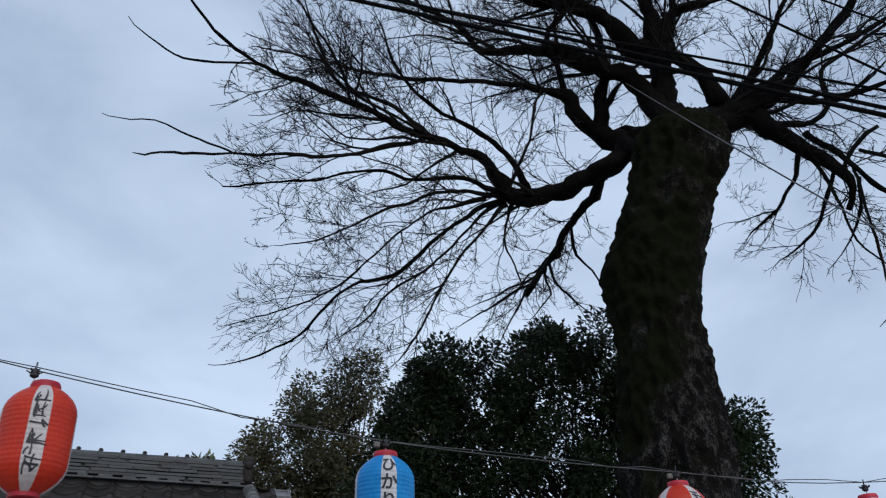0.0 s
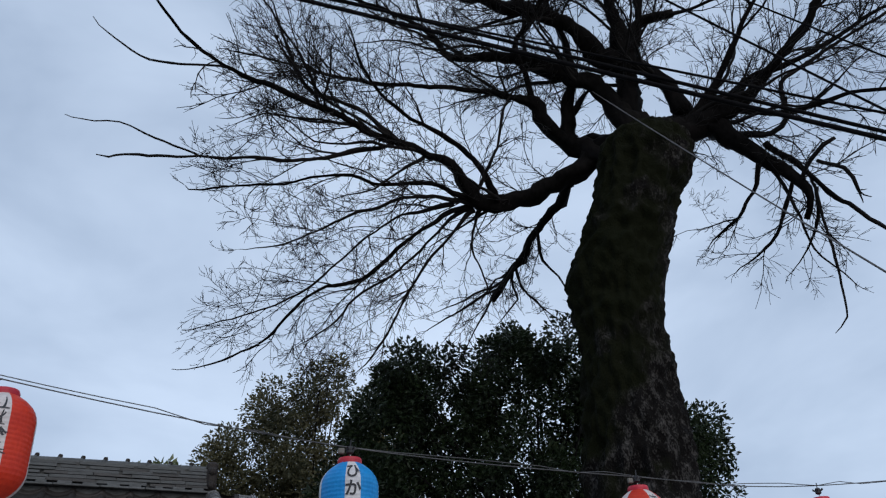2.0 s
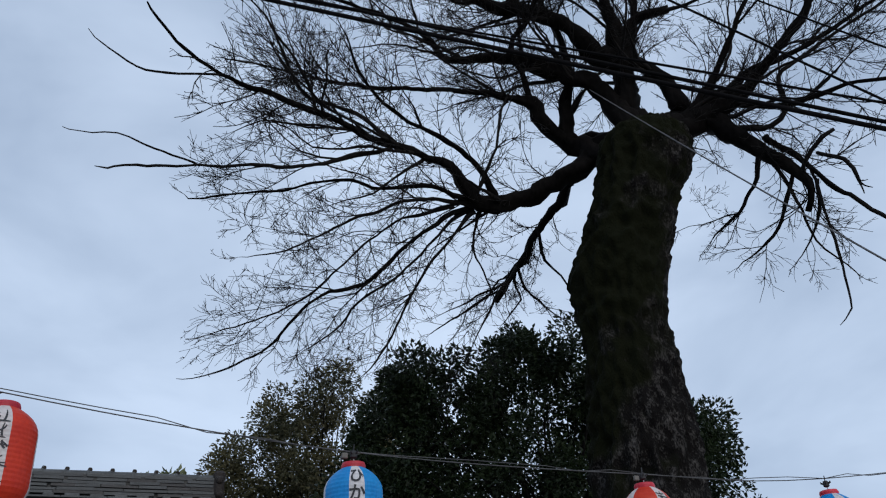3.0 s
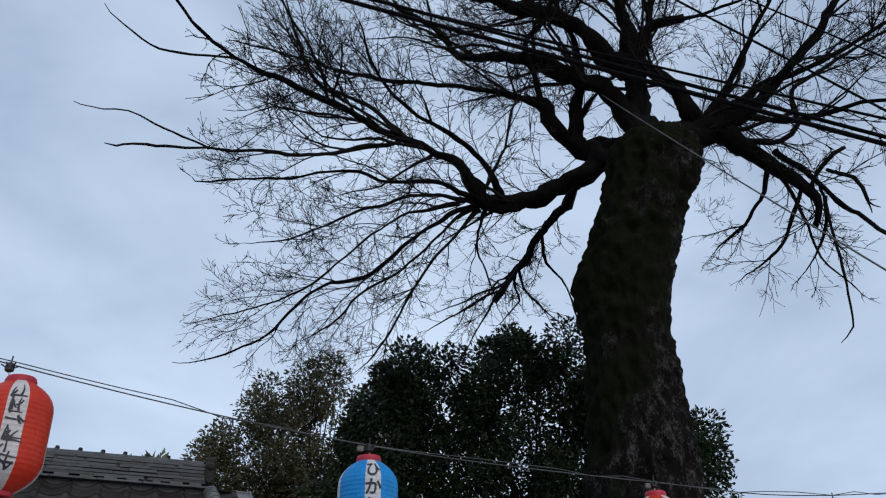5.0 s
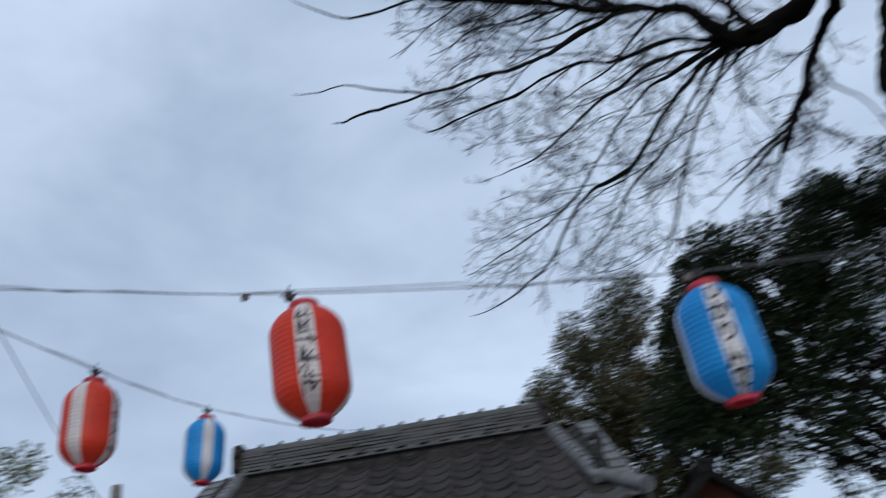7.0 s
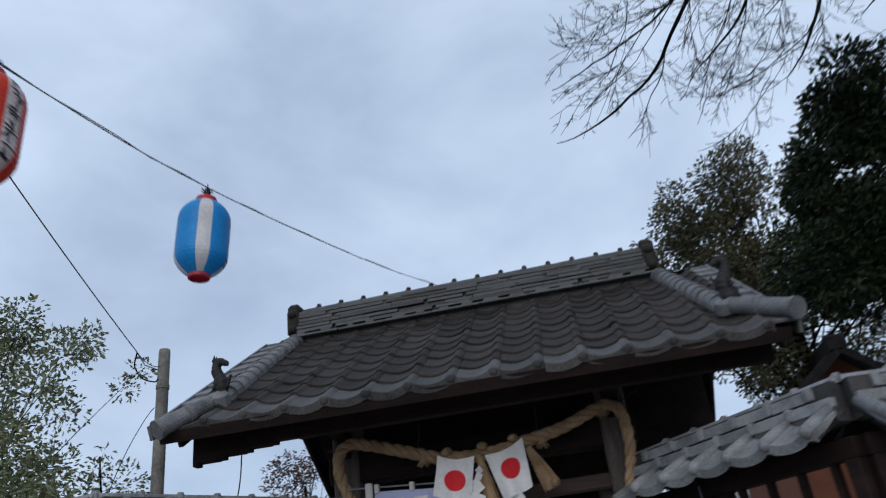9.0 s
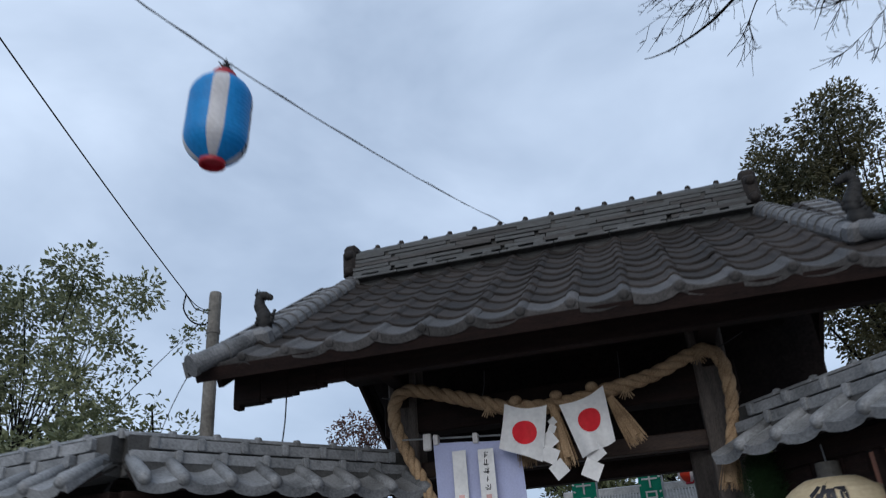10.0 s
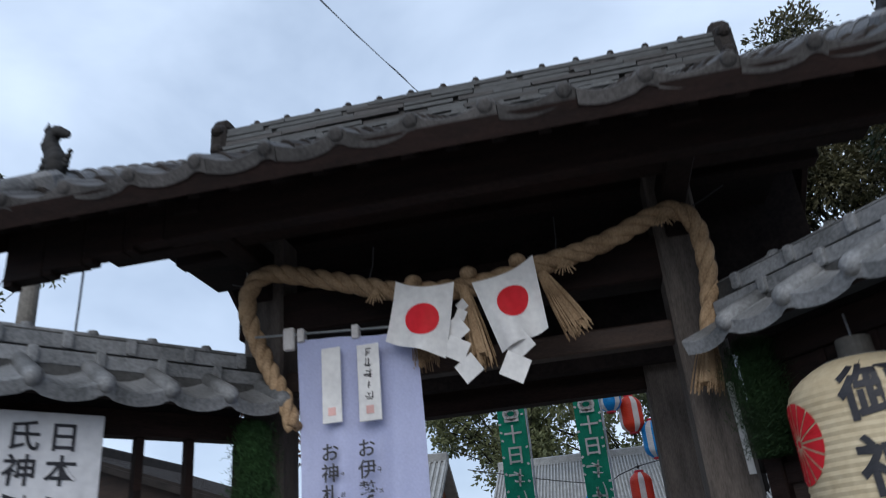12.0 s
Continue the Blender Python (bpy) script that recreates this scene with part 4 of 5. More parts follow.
cable("drop_wire", "black wire hanging beneath the gate eave", [tuple(r) for r in spline([(-3.05, 10.1, 2.82), (-3.07, 10.12, 2.6), (-3.14, 10.2, 2.42), (-3.24, 10.3, 2.3)], 0.05)], 0.006, "", M_LINE)

# ---- the straw rope and its hangings ----
YR = 10.75
ROPE = [(-1.98, 10.62, 1.86), (-2.07, 10.68, 2.07), (-2.21, YR, 2.31), (-2.33, YR, 2.62), (-2.31, YR, 2.82), (-2.16, YR, 2.885), (-1.73, YR, 2.76), (-1.3, YR, 2.62), (-0.88, YR, 2.595), (-0.46, YR, 2.66), (-0.11, YR, 2.73), (0.21, YR, 2.85), (0.36, YR, 2.87), (0.45, YR, 2.76), (0.46, YR, 2.5), (0.43, YR, 2.3), (0.38, YR, 2.1)]
rope = thing("straw_rope", "thick twisted rice straw rope hung across the gate", "rope", at=(-0.97, YR, 2.6))
RB = Matrix.Translation((0.97, -YR, -2.6))
core = [Vector(r) for r in spline(ROPE, 0.022)]
for s in range(3):
    pts, radii, side = [], [], Vector((0, -1, 0))
    for i, p in enumerate(core):
        d = (core[min(i + 1, len(core) - 1)] - core[max(i - 1, 0)]).normalized()
        side = (side - d * side.dot(d)).normalized()
        up = d.cross(side)
        a = i * 0.022 / 0.34 * 2 * math.pi + s * 2.0944
        fat = 0.8 + 0.2 * math.sin(math.pi * i / len(core))
        pts.append(p + (side * math.cos(a) + up * math.sin(a)) * 0.030 * fat)
        radii.append(0.037 * fat * (1 + 0.06 * noise.noise(p * 9)))
    part("strand", tube(bmesh.new(), pts, radii, 9), M_STRAW, rope, smooth=True).matrix_basis = RB


def tassel(top, bottom, r0, r1, seed, name="tassel"):
    """A sheaf of straw ends, splayed at the foot."""
    rnd = random.Random(seed)
    bm = bmesh.new()
    top, bottom = Vector(top), Vector(bottom)
    ax = (bottom - top).normalized()
    s = ax.orthogonal().normalized()
    u = ax.cross(s)
    tube(bm, [top, top.lerp(bottom, 0.25), top.lerp(bottom, 0.9)], [r0, r0 * 1.05, r1 * 0.72], 10)
    for i in range(70):
        a, k = rnd.uniform(0, 6.283), math.sqrt(rnd.random())
        o = s * math.cos(a) + u * math.sin(a)
        end = bottom + o * r1 * k * 1.1 + ax * rnd.uniform(-0.03, 0.03)
        tube(bm, [top + o * r0 * k, (top + o * r0 * k).lerp(end, 0.55) + o * 0.006, end], 0.0035, 3, False)
    ob = part(name, bm, M_STRAW, rope, "splayed dry straw tassel")
    ob.matrix_basis = RB
    return ob


tassel((0.38, 10.74, 2.12), (0.31, 10.74, 1.80), 0.032, 0.085, 1)
tassel((-0.93, 10.66, 2.56), (-0.86, 10.66, 2.09), 0.03, 0.08, 2)
tassel((-0.47, 10.68, 2.58), (-0.31, 10.68, 2.21), 0.03, 0.085, 3)
tassel((-1.22, 10.70, 2.55), (-1.2, 10.70, 2.13), 0.03, 0.08, 4)
for x, z in ((-1.24, 2.66), (-0.90, 2.66), (-0.60, 2.69)):
    bm = bmesh.new()
    bmesh.ops.create_icosphere(bm, subdivisions=2, radius=0.055, matrix=Matrix.Translation((x, 10.70, z)) @ Matrix.Diagonal((1, 1, 0.8, 1)))
    for v in bm.verts:
        v.co += v.co.normalized() * 0.01 * noise.noise(v.co * 30)
    part("knot", bm, M_STRAW, rope, "straw knot", True).matrix_basis = RB
for x0, z0, x1, z1 in ((-1.51, 2.99, -1.54, 2.72), (-0.35, 2.99, -0.38, 2.66), (0.40, 2.88, 0.66, 2.985), (-2.33, 2.84, -2.45, 2.86)):
    part("tie", tube(bmesh.new(), [(x0, 10.82, z0), ((x0 + x1) / 2 + 0.008, 10.8, (z0 + z1) / 2), (x1, 10.76, z1)], 0.0045, 5), M_WIRE, rope, "thin grey tie cord").matrix_basis = RB
for x, z in ((-1.47, 2.60), (-0.33, 2.60), (0.27, 2.80)):
    bm = bmesh.new()
    for k in range(7):
        tube(bm, [(x, 10.68, z + 0.05), (x + 0.02 * (k - 3), 10.66, z - 0.04 - 0.01 * (k % 3))], 0.005, 4)
    part("tuft", bm, M_STRAW, rope, "loose straw tuft").matrix_basis = RB


def sheet(name, label, category, corners, disc, seed, y=10.56):
    """A limp sheet between four corners, gently buckled, with a round red mark."""
    a, b, c, d = [Vector((x, y, z)) for x, z in corners]
    th = thing(name, label, category, "paper flags on the rope", at=tuple((a + b) / 2))
    inv = Matrix.Translation(-(a + b) / 2)
    n = 12

    def spot(u, v, off=0.0):
        p = a.lerp(b, u).lerp(d.lerp(c, u), v)
        sagz = -0.035 * math.sin(math.pi * u) * (1 - v)
        return p + Vector((0, 0.03 * math.sin(2.2 * u * math.pi + seed) * (0.3 + v) + 0.02 * math.sin(3 * v + seed) - off, sagz))
    bm = bmesh.new()
    for off, flip in ((0.0, False), (-0.003, True)):
        g = [[bm.verts.new(spot(i / n, j / n, off)) for i in range(n + 1)] for j in range(n + 1)]
        for j in range(n):
            for i in range(n):
                q = (g[j][i], g[j + 1][i], g[j + 1][i + 1], g[j][i + 1])
                bm.faces.new(q if not flip else tuple(reversed(q)))
    part("paper", bm, M_WHITE, th, "limp white paper", True).matrix_basis = inv
    bm = bmesh.new()
    du, dv = disc
    ru = 0.102 / (b - a).length
    rv = 0.102 / ((d - a).length + (c - b).length) * 2
    mid = bm.verts.new(spot(du, dv, 0.004))
    rings = [[bm.verts.new(spot(du + ru * k * math.cos(t * math.pi / 16), dv + rv * k * math.sin(t * math.pi / 16), 0.004)) for t in range(32)] for k in (0.33, 0.66, 1.0)]
    for t in range(32):
        bm.faces.new((mid, rings[0][t], rings[0][(t + 1) % 32]))
        for r0, r1 in zip(rings, rings[1:]):
            bm.faces.new((r0[t], r1[t], r1[(t + 1) % 32], r0[(t + 1) % 32]))
    part("disc", bm, M_RED, th, "round red disc", True).matrix_basis = inv
    return th


sheet("paper_flag", "limp white paper flag with a red disc on the rope", "flag", ((-1.30, 2.60), (-0.96, 2.545), (-1.05, 2.11), (-1.38, 2.25)), (0.53, 0.52), 0.4, 10.49)
sheet("paper_flag", "limp white paper flag with a red disc on the rope", "flag", ((-0.87, 2.55), (-0.50, 2.66), (-0.47, 2.21), (-0.74, 2.11)), (0.52, 0.44), 2.4)


def streamer(start, steps, w, lean):
    """A folded zigzag paper streamer."""
    x, y, z = start
    th = thing("paper_streamer", "folded white zigzag paper streamer on the straw rope", "streamer", "paper streamers on the rope", at=start)
    for i in range(steps):
        bm = bmesh.new()
        m = Matrix.Translation((i * lean * 0.55, -0.012 * (i % 2), -i * w * 0.92)) @ Matrix.Rotation(radians(28 if i % 2 else -32), 4, "Y") @ Matrix.Rotation(radians(14 if i % 2 else -12), 4, "Z")
        box(bm, (-w / 2, -0.001, -w * 0.72), (w / 2, 0.001, w * 0.25), m)
        part("fold", bm, M_WHITE, th)
    return th


streamer((-1.0, 10.55, 2.30), 3, 0.125, 0.05)
streamer((-0.66, 10.545, 2.17), 2, 0.14, 0.0)
streamer((-0.95, 10.60, 2.44), 2, 0.06, 0.01)

# ---- the cloth banner on its rod ----
banner = thing("hanging_banner", "pale violet cloth banner with paper slips on a white rod", "banner", at=(-1.6, 10.64, 2.42))
inv = Matrix.Translation((1.6, -10.64, -2.42))
part("rod", tube(bmesh.new(), [(-2.24, 10.66, 2.445), (-1.1, 10.66, 2.365)], 0.008, 8), M_STEEL, banner, "thin white rod").matrix_basis = inv
part("rod_end", boxed((-2.055, 10.64, 2.33), (-1.985, 10.68, 2.47), None, 0.008), M_LWHITE, banner, "white plastic rod clip").matrix_basis = inv
bm = bmesh.new()
NU, NV = 40, 30
BX0, BX1, BZ0, BZ1 = -1.965, -1.235, 2.385, 0.75


def fold(u, v):
    return 10.645 + (0.010 + 0.022 * v) * math.sin(u * 13 + 1.2 * v) + 0.012 * math.sin(u * 29 + 3 * v) * v


for off, flip in ((0.0, False), (0.004, True)):
    g = [[bm.verts.new((BX0 + (BX1 - BX0) * u / NU + 0.012 * math.sin(4 * v / NV), fold(u / NU, v / NV) + off, BZ0 + (BZ1 - BZ0) * v / NV - 0.06 * u / NU)) for u in range(NU + 1)] for v in range(NV + 1)]
    for v in range(NV):
        for u in range(NU):
            q = (g[v][u], g[v + 1][u], g[v + 1][u + 1], g[v][u + 1])
            bm.faces.new(q if not flip else tuple(reversed(q)))
part("cloth", bm, M_CLOTH, banner, "pale violet cloth with soft folds", True).matrix_basis = inv
for x, z in ((-1.94, 2.425), (-1.60, 2.40), (-1.27, 2.378)):
    part("loop", boxed((x - 0.022, 10.63, z - 0.06), (x + 0.022, 10.69, z + 0.025), None, 0.006), M_LWHITE, banner, "white cloth loop").matrix_basis = inv
for x0, x1, z0, z1, seed in ((-1.79, -1.675, 2.285, 1.85, 0), (-1.575, -1.445, 2.275, 1.835, 1)):
    part("paper_slip", boxed((x0, 10.575, z1), (x1, 10.584, z0), Matrix.Rotation(0.0, 4, "Y"), 0.002), M_WHITE, banner, "narrow white paper slip").matrix_basis = inv
    if seed:
        bm = bmesh.new()
        for i in range(5):
            strokes(bm, 0.058, 40 + i, Matrix.Translation(((x0 + x1) / 2, 10.573, z0 - 0.05 - i * 0.062)))
        tagged(part("slip_writing", bm, M_INK, banner, "small black brushed writing"), kind="stuff").matrix_basis = inv
    part("seal", boxed(((x0 + x1) / 2 - 0.022, 10.571, z1 + 0.04), ((x0 + x1) / 2 + 0.022, 10.574, z1 + 0.085)), mat("faded seal red", (0.62, 0.36, 0.34), (0.74, 0.46, 0.44), 20), banner, "faded red seal").matrix_basis = inv
for text, x in (("お伊勢", -1.545), ("お神札", -1.755)):
    ob = part("writing", lettering(text, 0.105, 0.002, True), M_INK, banner, "black writing " + text)
    ob.matrix_basis = inv @ Matrix.Translation((x, 10.585, 1.685))
for x, seed in ((-1.475, 5), (-1.685, 9)):
    for i in range(3):
        part("small_writing", strokes(bmesh.new(), 0.03, seed + i, Matrix.Translation((x, 10.583, 1.57 - i * 0.11))), M_INK, banner).matrix_basis = inv

# ---- the big cream lantern under the wing eave ----
big = thing("paper_lantern", "large cream paper lantern with black writing and red crests", "lantern", at=(0.895, 10.18, 1.82))
big.rotation_euler = (0, 0, radians(-14))
RBIG, HBIG = 0.345, 1.0
prof = []
for i in range(61):
    f = i / 60
    e = abs(2 * f - 1)
    prof.append((RBIG * (1 - 0.5 * max(0, (e - 0.62) / 0.38) ** 2.4) * (1 + (0.008 if i % 2 else -0.005)), -0.09 - HBIG * f))
part("body", revolve(bmesh.new(), prof, 48), M_PAPER, big, "ribbed cream paper")
part("cap", revolve(bmesh.new(), [(0.0, 0.02), (0.075, 0.02), (0.078, -0.08), (0.17, -0.085), (0.17, -0.10), (0.0, -0.10)], 20), M_CONC, big, "dull grey metal cap")
part("hook", tube(bmesh.new(), [(0, 0, 0.02), (-0.006, 0, 0.14)], 0.005, 5), M_STEEL, big)
part("bottom_ring", revolve(bmesh.new(), [(0.0, -1.10), (0.175, -1.10), (0.18, -1.06), (0.165, -1.05)], 24), M_BLACK, big)


def wrap(bm, z0, turn):
    """Bend flat shapes in the x z plane round the big lantern."""
    bmesh.ops.triangulate(bm, faces=bm.faces)
    bmesh.ops.subdivide_edges(bm, edges=[e for e in bm.edges if e.calc_length() > 0.04], cuts=2)
    for v in bm.verts:
        a, z = v.co.x / RBIG + turn, z0 + v.co.z
        f = (-0.09 - z) / HBIG
        e = abs(2 * f - 1)
        r = RBIG * (1 - 0.5 * max(0, (e - 0.62) / 0.38) ** 2.4) * 1.014 + v.co.y * -1
        v.co = (r * math.sin(a), -r * math.cos(a), z)
    return bm


part("writing", wrap(lettering("御神燈", 0.245, 0.003, True, 0.024, 1.2), -0.285, -0.05), M_INK, big, "black brushed writing 御神燈")
for turn in (-1.25, 1.12):
    bm = bmesh.new()
    bm.faces.new([bm.verts.new((0.018 * math.cos(k * math.pi / 8), 0, 0.018 * math.sin(k * math.pi / 8))) for k in range(16)])
    crest = part("crest", wrap(bm, -0.42, turn), M_RED, big, "round red crest of sixteen rays")
    for k in range(16):
        a0, a1 = (k + 0.07) * math.pi / 8, (k + 0.93) * math.pi / 8
        pts = [(0.024 * math.cos((a0 + a1) / 2), 0.024 * math.sin((a0 + a1) / 2))] + [(0.175 * math.cos(a0 + (a1 - a0) * j / 4), 0.175 * math.sin(a0 + (a1 - a0) * j / 4)) for j in range(5)]
        bm = bmesh.new()
        bm.faces.new([bm.verts.new((x, 0, z)) for x, z in pts])
        part("ray", wrap(bm, -0.42, turn), M_RED, crest)

# ---- pine bundles on the posts ----
for x, z0, z1, w in ((0.53, 1.40, 1.98, 0.13), (-2.265, 1.15, 1.92, 0.11)):
    th = thing("pine_bundle", "dark green pine sprig bundle tied to a gate post", "decoration", "pine bundles on the gate posts", at=(x, 10.56 if x > 0 else 10.72, z0))
    rnd = random.Random(int(z0 * 100))
    vs, fs = [], []
    part("stem", tube(bmesh.new(), [(0, 0.40 if x > 0 else 0.26, -0.02), (0.01, 0.03, 0.2), (0, 0, z1 - z0 - 0.1)], 0.02, 7), M_TWIG, th)
    for i in range(15000):
        h = rnd.random()
        p = Vector((rnd.gauss(0, w * (0.22 + 0.26 * math.sin(math.pi * (0.15 + 0.7 * h)))), rnd.gauss(0, 0.05), h * (z1 - z0)))
        d = Vector((rnd.gauss(0, 0.5), rnd.gauss(0, 0.5) - 0.2, rnd.uniform(0.1, 1.0))).normalized() * rnd.uniform(0.03, 0.06)
        s = d.orthogonal().normalized() * 0.0022
        k = len(vs)
        vs += [tuple(p - s), tuple(p + s), tuple(p + d)]
        fs.append((k, k + 1, k + 2))
    me = bpy.data.meshes.new("needles")
    me.from_pydata(vs, [], fs)
    me.materials.append(M_NEEDLE)
    tagged(part("needle_mass", me, None, th), kind="stuff")
slip = thing("offering_slip", "narrow crumpled white paper strip pinned to a gate post", "paper", "paper strips on the gate post", at=(0.465, 10.96, 1.87))
part("strip", boxed((-0.018, -0.004, -0.5), (0.018, 0.004, 0.0), Matrix.Rotation(radians(-1), 4, "Y")), M_WHITE, slip)
slip2 = thing("offering_slip", "narrow crumpled white paper strip pinned to a gate post", "paper", "paper strips on the gate post", at=(0.78, 10.66, 1.50))
part("strip", boxed((-0.022, -0.004, -0.3), (0.022, 0.004, 0.0)), M_WHITE, slip2)

# ---- beyond the gate: banners, lanterns, hall, houses, woods ----
for x0, x1, px in ((-1.46, -1.12, -1.10), (-0.51, -0.20, -0.18)):
    th = thing("tall_banner", "tall narrow green festival banner with white writing on a pole", "banner", "green banners beyond the gate", at=(px, 16.0, GROUND))
    part("pole", tube(bmesh.new(), [(0, 0, -0.05), (0, 0, 3.9)], 0.014, 8), M_STEEL, th, "grey metal pole")
    part("cross_rod", tube(bmesh.new(), [(0.02, 0, 3.80), (x0 - px - 0.02, 0, 3.80)], 0.009, 6), M_STEEL, th)
    bm = bmesh.new()
    g = [[bm.verts.new((x0 - px + (x1 - x0) * u / 6, 0.012 * math.sin(v * 0.7 + u), 3.78 - 2.9 * v / 30)) for u in range(7)] for v in range(31)]
    for v in range(30):
        for u in range(6):
            bm.faces.new((g[v][u], g[v + 1][u], g[v + 1][u + 1], g[v][u + 1]))
    part("cloth", bm, M_GREEN, th, "green cloth", True)
    cx = (x0 + x1) / 2 - px
    bm = lettering("十日", 0.235, 0.003, True)
    bmesh.ops.transform(bm, matrix=Matrix.Translation((cx, -0.03, 2.85)), verts=bm.verts)
    part("writing", bm, M_LWHITE, th, "white writing 十日")
    bm = bmesh.new()
    for i in range(4):
        strokes(bm, 0.22, 60 + i, Matrix.Translation((cx, -0.03, 2.36 - i * 0.26)))
    box(bm, (cx - 0.09, -0.031, 3.02), (cx + 0.09, -0.029, 3.06))
    for k in range(12):
        a = k * math.pi / 6
        box(bm, (-0.028, -0.001, -0.02), (0.028, 0.001, 0.02), Matrix.Translation((cx + 0.075 * math.cos(a), -0.03, 3.12 + 0.06 * math.sin(a))) @ Matrix.Rotation(-a, 4, "Y"))
    rnd = random.Random(int(x0 * 50))
    for k in range(26):
        s = rnd.choice((-1, 1))
        box(bm, (-0.016, -0.001, -0.012), (0.016, 0.001, 0.012), Matrix.Translation((cx + s * rnd.uniform(0.125, 0.15), -0.028, 3.6 - 0.1 * k)) @ Matrix.Rotation(rnd.uniform(-1, 1), 4, "Y"))
    tagged(part("print", bm, M_LWHITE, th, "white printed marks"), kind="stuff")
far = [(0.24, 17.6, 2.91, M_LRED), (0.50, 17.6, 2.54, M_LBLUE), (0.72, 17.75, 2.36, M_LRED), (0.80, 17.9, 2.05, M_LBLUE), (0.24, 18.4, 1.95, M_LRED), (-0.03, 17.4, 3.20, M_LBLUE), (-0.42, 18.6, 1.80, M_LBLUE)]
for i, (x, y, z, c) in enumerate(far):
    festival_lantern("festival_lantern", LAN if c is M_LRED else LAB, (x, y, z + 0.33), 0.56, 0.165, c, 40 * i + 22, (0, 0), False)
cable("lantern_cable", "grey lamp cable strung inside the precinct", [tuple(r) for r in spline([(-0.4, 17.0, 4.0), (-0.03, 17.4, 3.54), (0.24, 17.6, 3.25), (0.50, 17.6, 2.88), (0.72, 17.75, 2.70), (0.80, 17.9, 2.39), (1.6, 18.2, 1.9)], 0.1)], 0.008, "lantern cables")
cable("lantern_cable", "grey lamp cable strung inside the precinct", [tuple(r) for r in spline([(-2.4, 19.0, 2.6), (-0.42, 18.6, 2.14), (0.24, 18.4, 2.29), (2.4, 18.2, 2.6)], 0.2)], 0.008, "lantern cables")


def gabled(name, label, base, size, z_wall, z_ridge, wall_m, roof_m, along_x=True, over=0.5, ribs=0):
    """A plain far building: walls, two roof slopes with thickness, ribs and a ridge."""
    th = thing(name, label, "building", at=base)
    sx, sy = size[0] / 2, size[1] / 2
    zw, zr = z_wall - base[2], z_ridge - base[2]
    part("wall", boxed((-sx, -sy, -0.05), (sx, sy, zw)), wall_m, th)
    half = sy if along_x else sx
    ends = [((-half, yy, zw), (half, yy, zw), (0, yy, zr - 0.02)) for yy in (-sy, sy)] if not along_x else [((xx, -half, zw), (xx, half, zw), (xx, 0, zr - 0.02)) for xx in (-sx, sx)]
    for tri in ends:
        bm = bmesh.new()
        bm.faces.new([bm.verts.new(p) for p in tri])
        part("gable", bm, wall_m, th)
    slope = math.atan2(zr - zw, half)
    run = math.hypot(zr - zw, half) + over
    length = (size[0] if along_x else size[1]) + 2 * over
    for s in (0, 1):
        m = Matrix.Translation((0, 0, zr)) @ Matrix.Rotation(math.pi * s + (0 if along_x else math.pi / 2), 4, "Z") @ Matrix.Rotation(slope, 4, "X")
        ob = part("roof_slope", boxed((-length / 2, -run, -0.02), (length / 2, 0.0, 0.10), m), roof_m, th)
        if ribs:
            bm = bmesh.new()
            for k in range(ribs):
                x = -length / 2 + length * (k + 0.5) / ribs
                box(bm, (x - length / ribs * 0.22, -run - 0.02, 0.09), (x + length / ribs * 0.22, 0.0, 0.16), m)
            part("tile_rib", bm, roof_m, ob)
    m = Matrix.Rotation(0 if along_x else math.pi / 2, 4, "Z")
    part("ridge", boxed((-length / 2, -0.16, zr + 0.02), (length / 2, 0.16, zr + 0.34), m, 0.04), roof_m, th)
    return th


gabled("shrine_hall", "long low shrine hall with a pale grey tiled roof", (3.2, 34.0, GROUND), (12, 7), 2.4, 4.30, M_BROWN, M_HALL, True, 1.0, 130)
gabled("timber_house", "brown timber house with a ribbed tile roof", (-7.3, 31.5, GROUND), (3.6, 4.5), 2.7, 4.5, M_ORANGE, M_HALL, True, 0.4, 26)
gabled("low_house", "low house with a dark grey roof behind the side wall", (-11.5, 23.0, GROUND), (8.4, 5.6), 2.65, 4.15, M_BROWN, M_TILE, False, 0.3, 24)
gabled("ochre_house", "small house with an ochre gable wall and dark tile roof", (4.95, 20.4, GROUND), (2.6, 4.6), 3.75, 4.82, M_ORANGE, M_TILE, False, 0.35, 14)
rnd3 = random.Random(4)
leafy("precinct_tree", "round dark evergreen tree inside the shrine precinct", (-3.0, 41.6, GROUND), clumps(rnd3, -7.5, -5.6, 40.2, 42.5, lambda f: 9.4, 6.9, 0.55, 34, 1.0) + clumps(rnd3, -5.6, -2.4, 40.0, 43.0, lambda f: 9.6, 5.0, 0.7, 48, 1.0), 0.24, 17000, M_LEAF_DEEP, 0.2, 31, (0, 0, 6.4), 0.12)
leafy("precinct_tree", "dark evergreen tree inside the shrine precinct", (1.6, 43.0, GROUND), clumps(rnd3, -3.6, 7.5, 41.0, 46.0, lambda f: 8.2 + 1.4 * math.sin(math.pi * f), 4.4, 0.8, 110), 0.26, 20000, M_LEAF_DEEP, 0.24, 32, (0, 0, 5.8), 0.1)
leafy("far_tree", "dense green tree far behind the gate roof", (4.0, 30.5, GROUND), clumps(rnd3, -1.6, 2.8, 29.5, 31.5, lambda f: 9.2 + 1.2 * math.sin(math.pi * f), 6.5, 0.7, 36), 0.26, 14000, M_LEAF_DEEP, 0.22, 33, (0, 0, 8.4), 0.2)
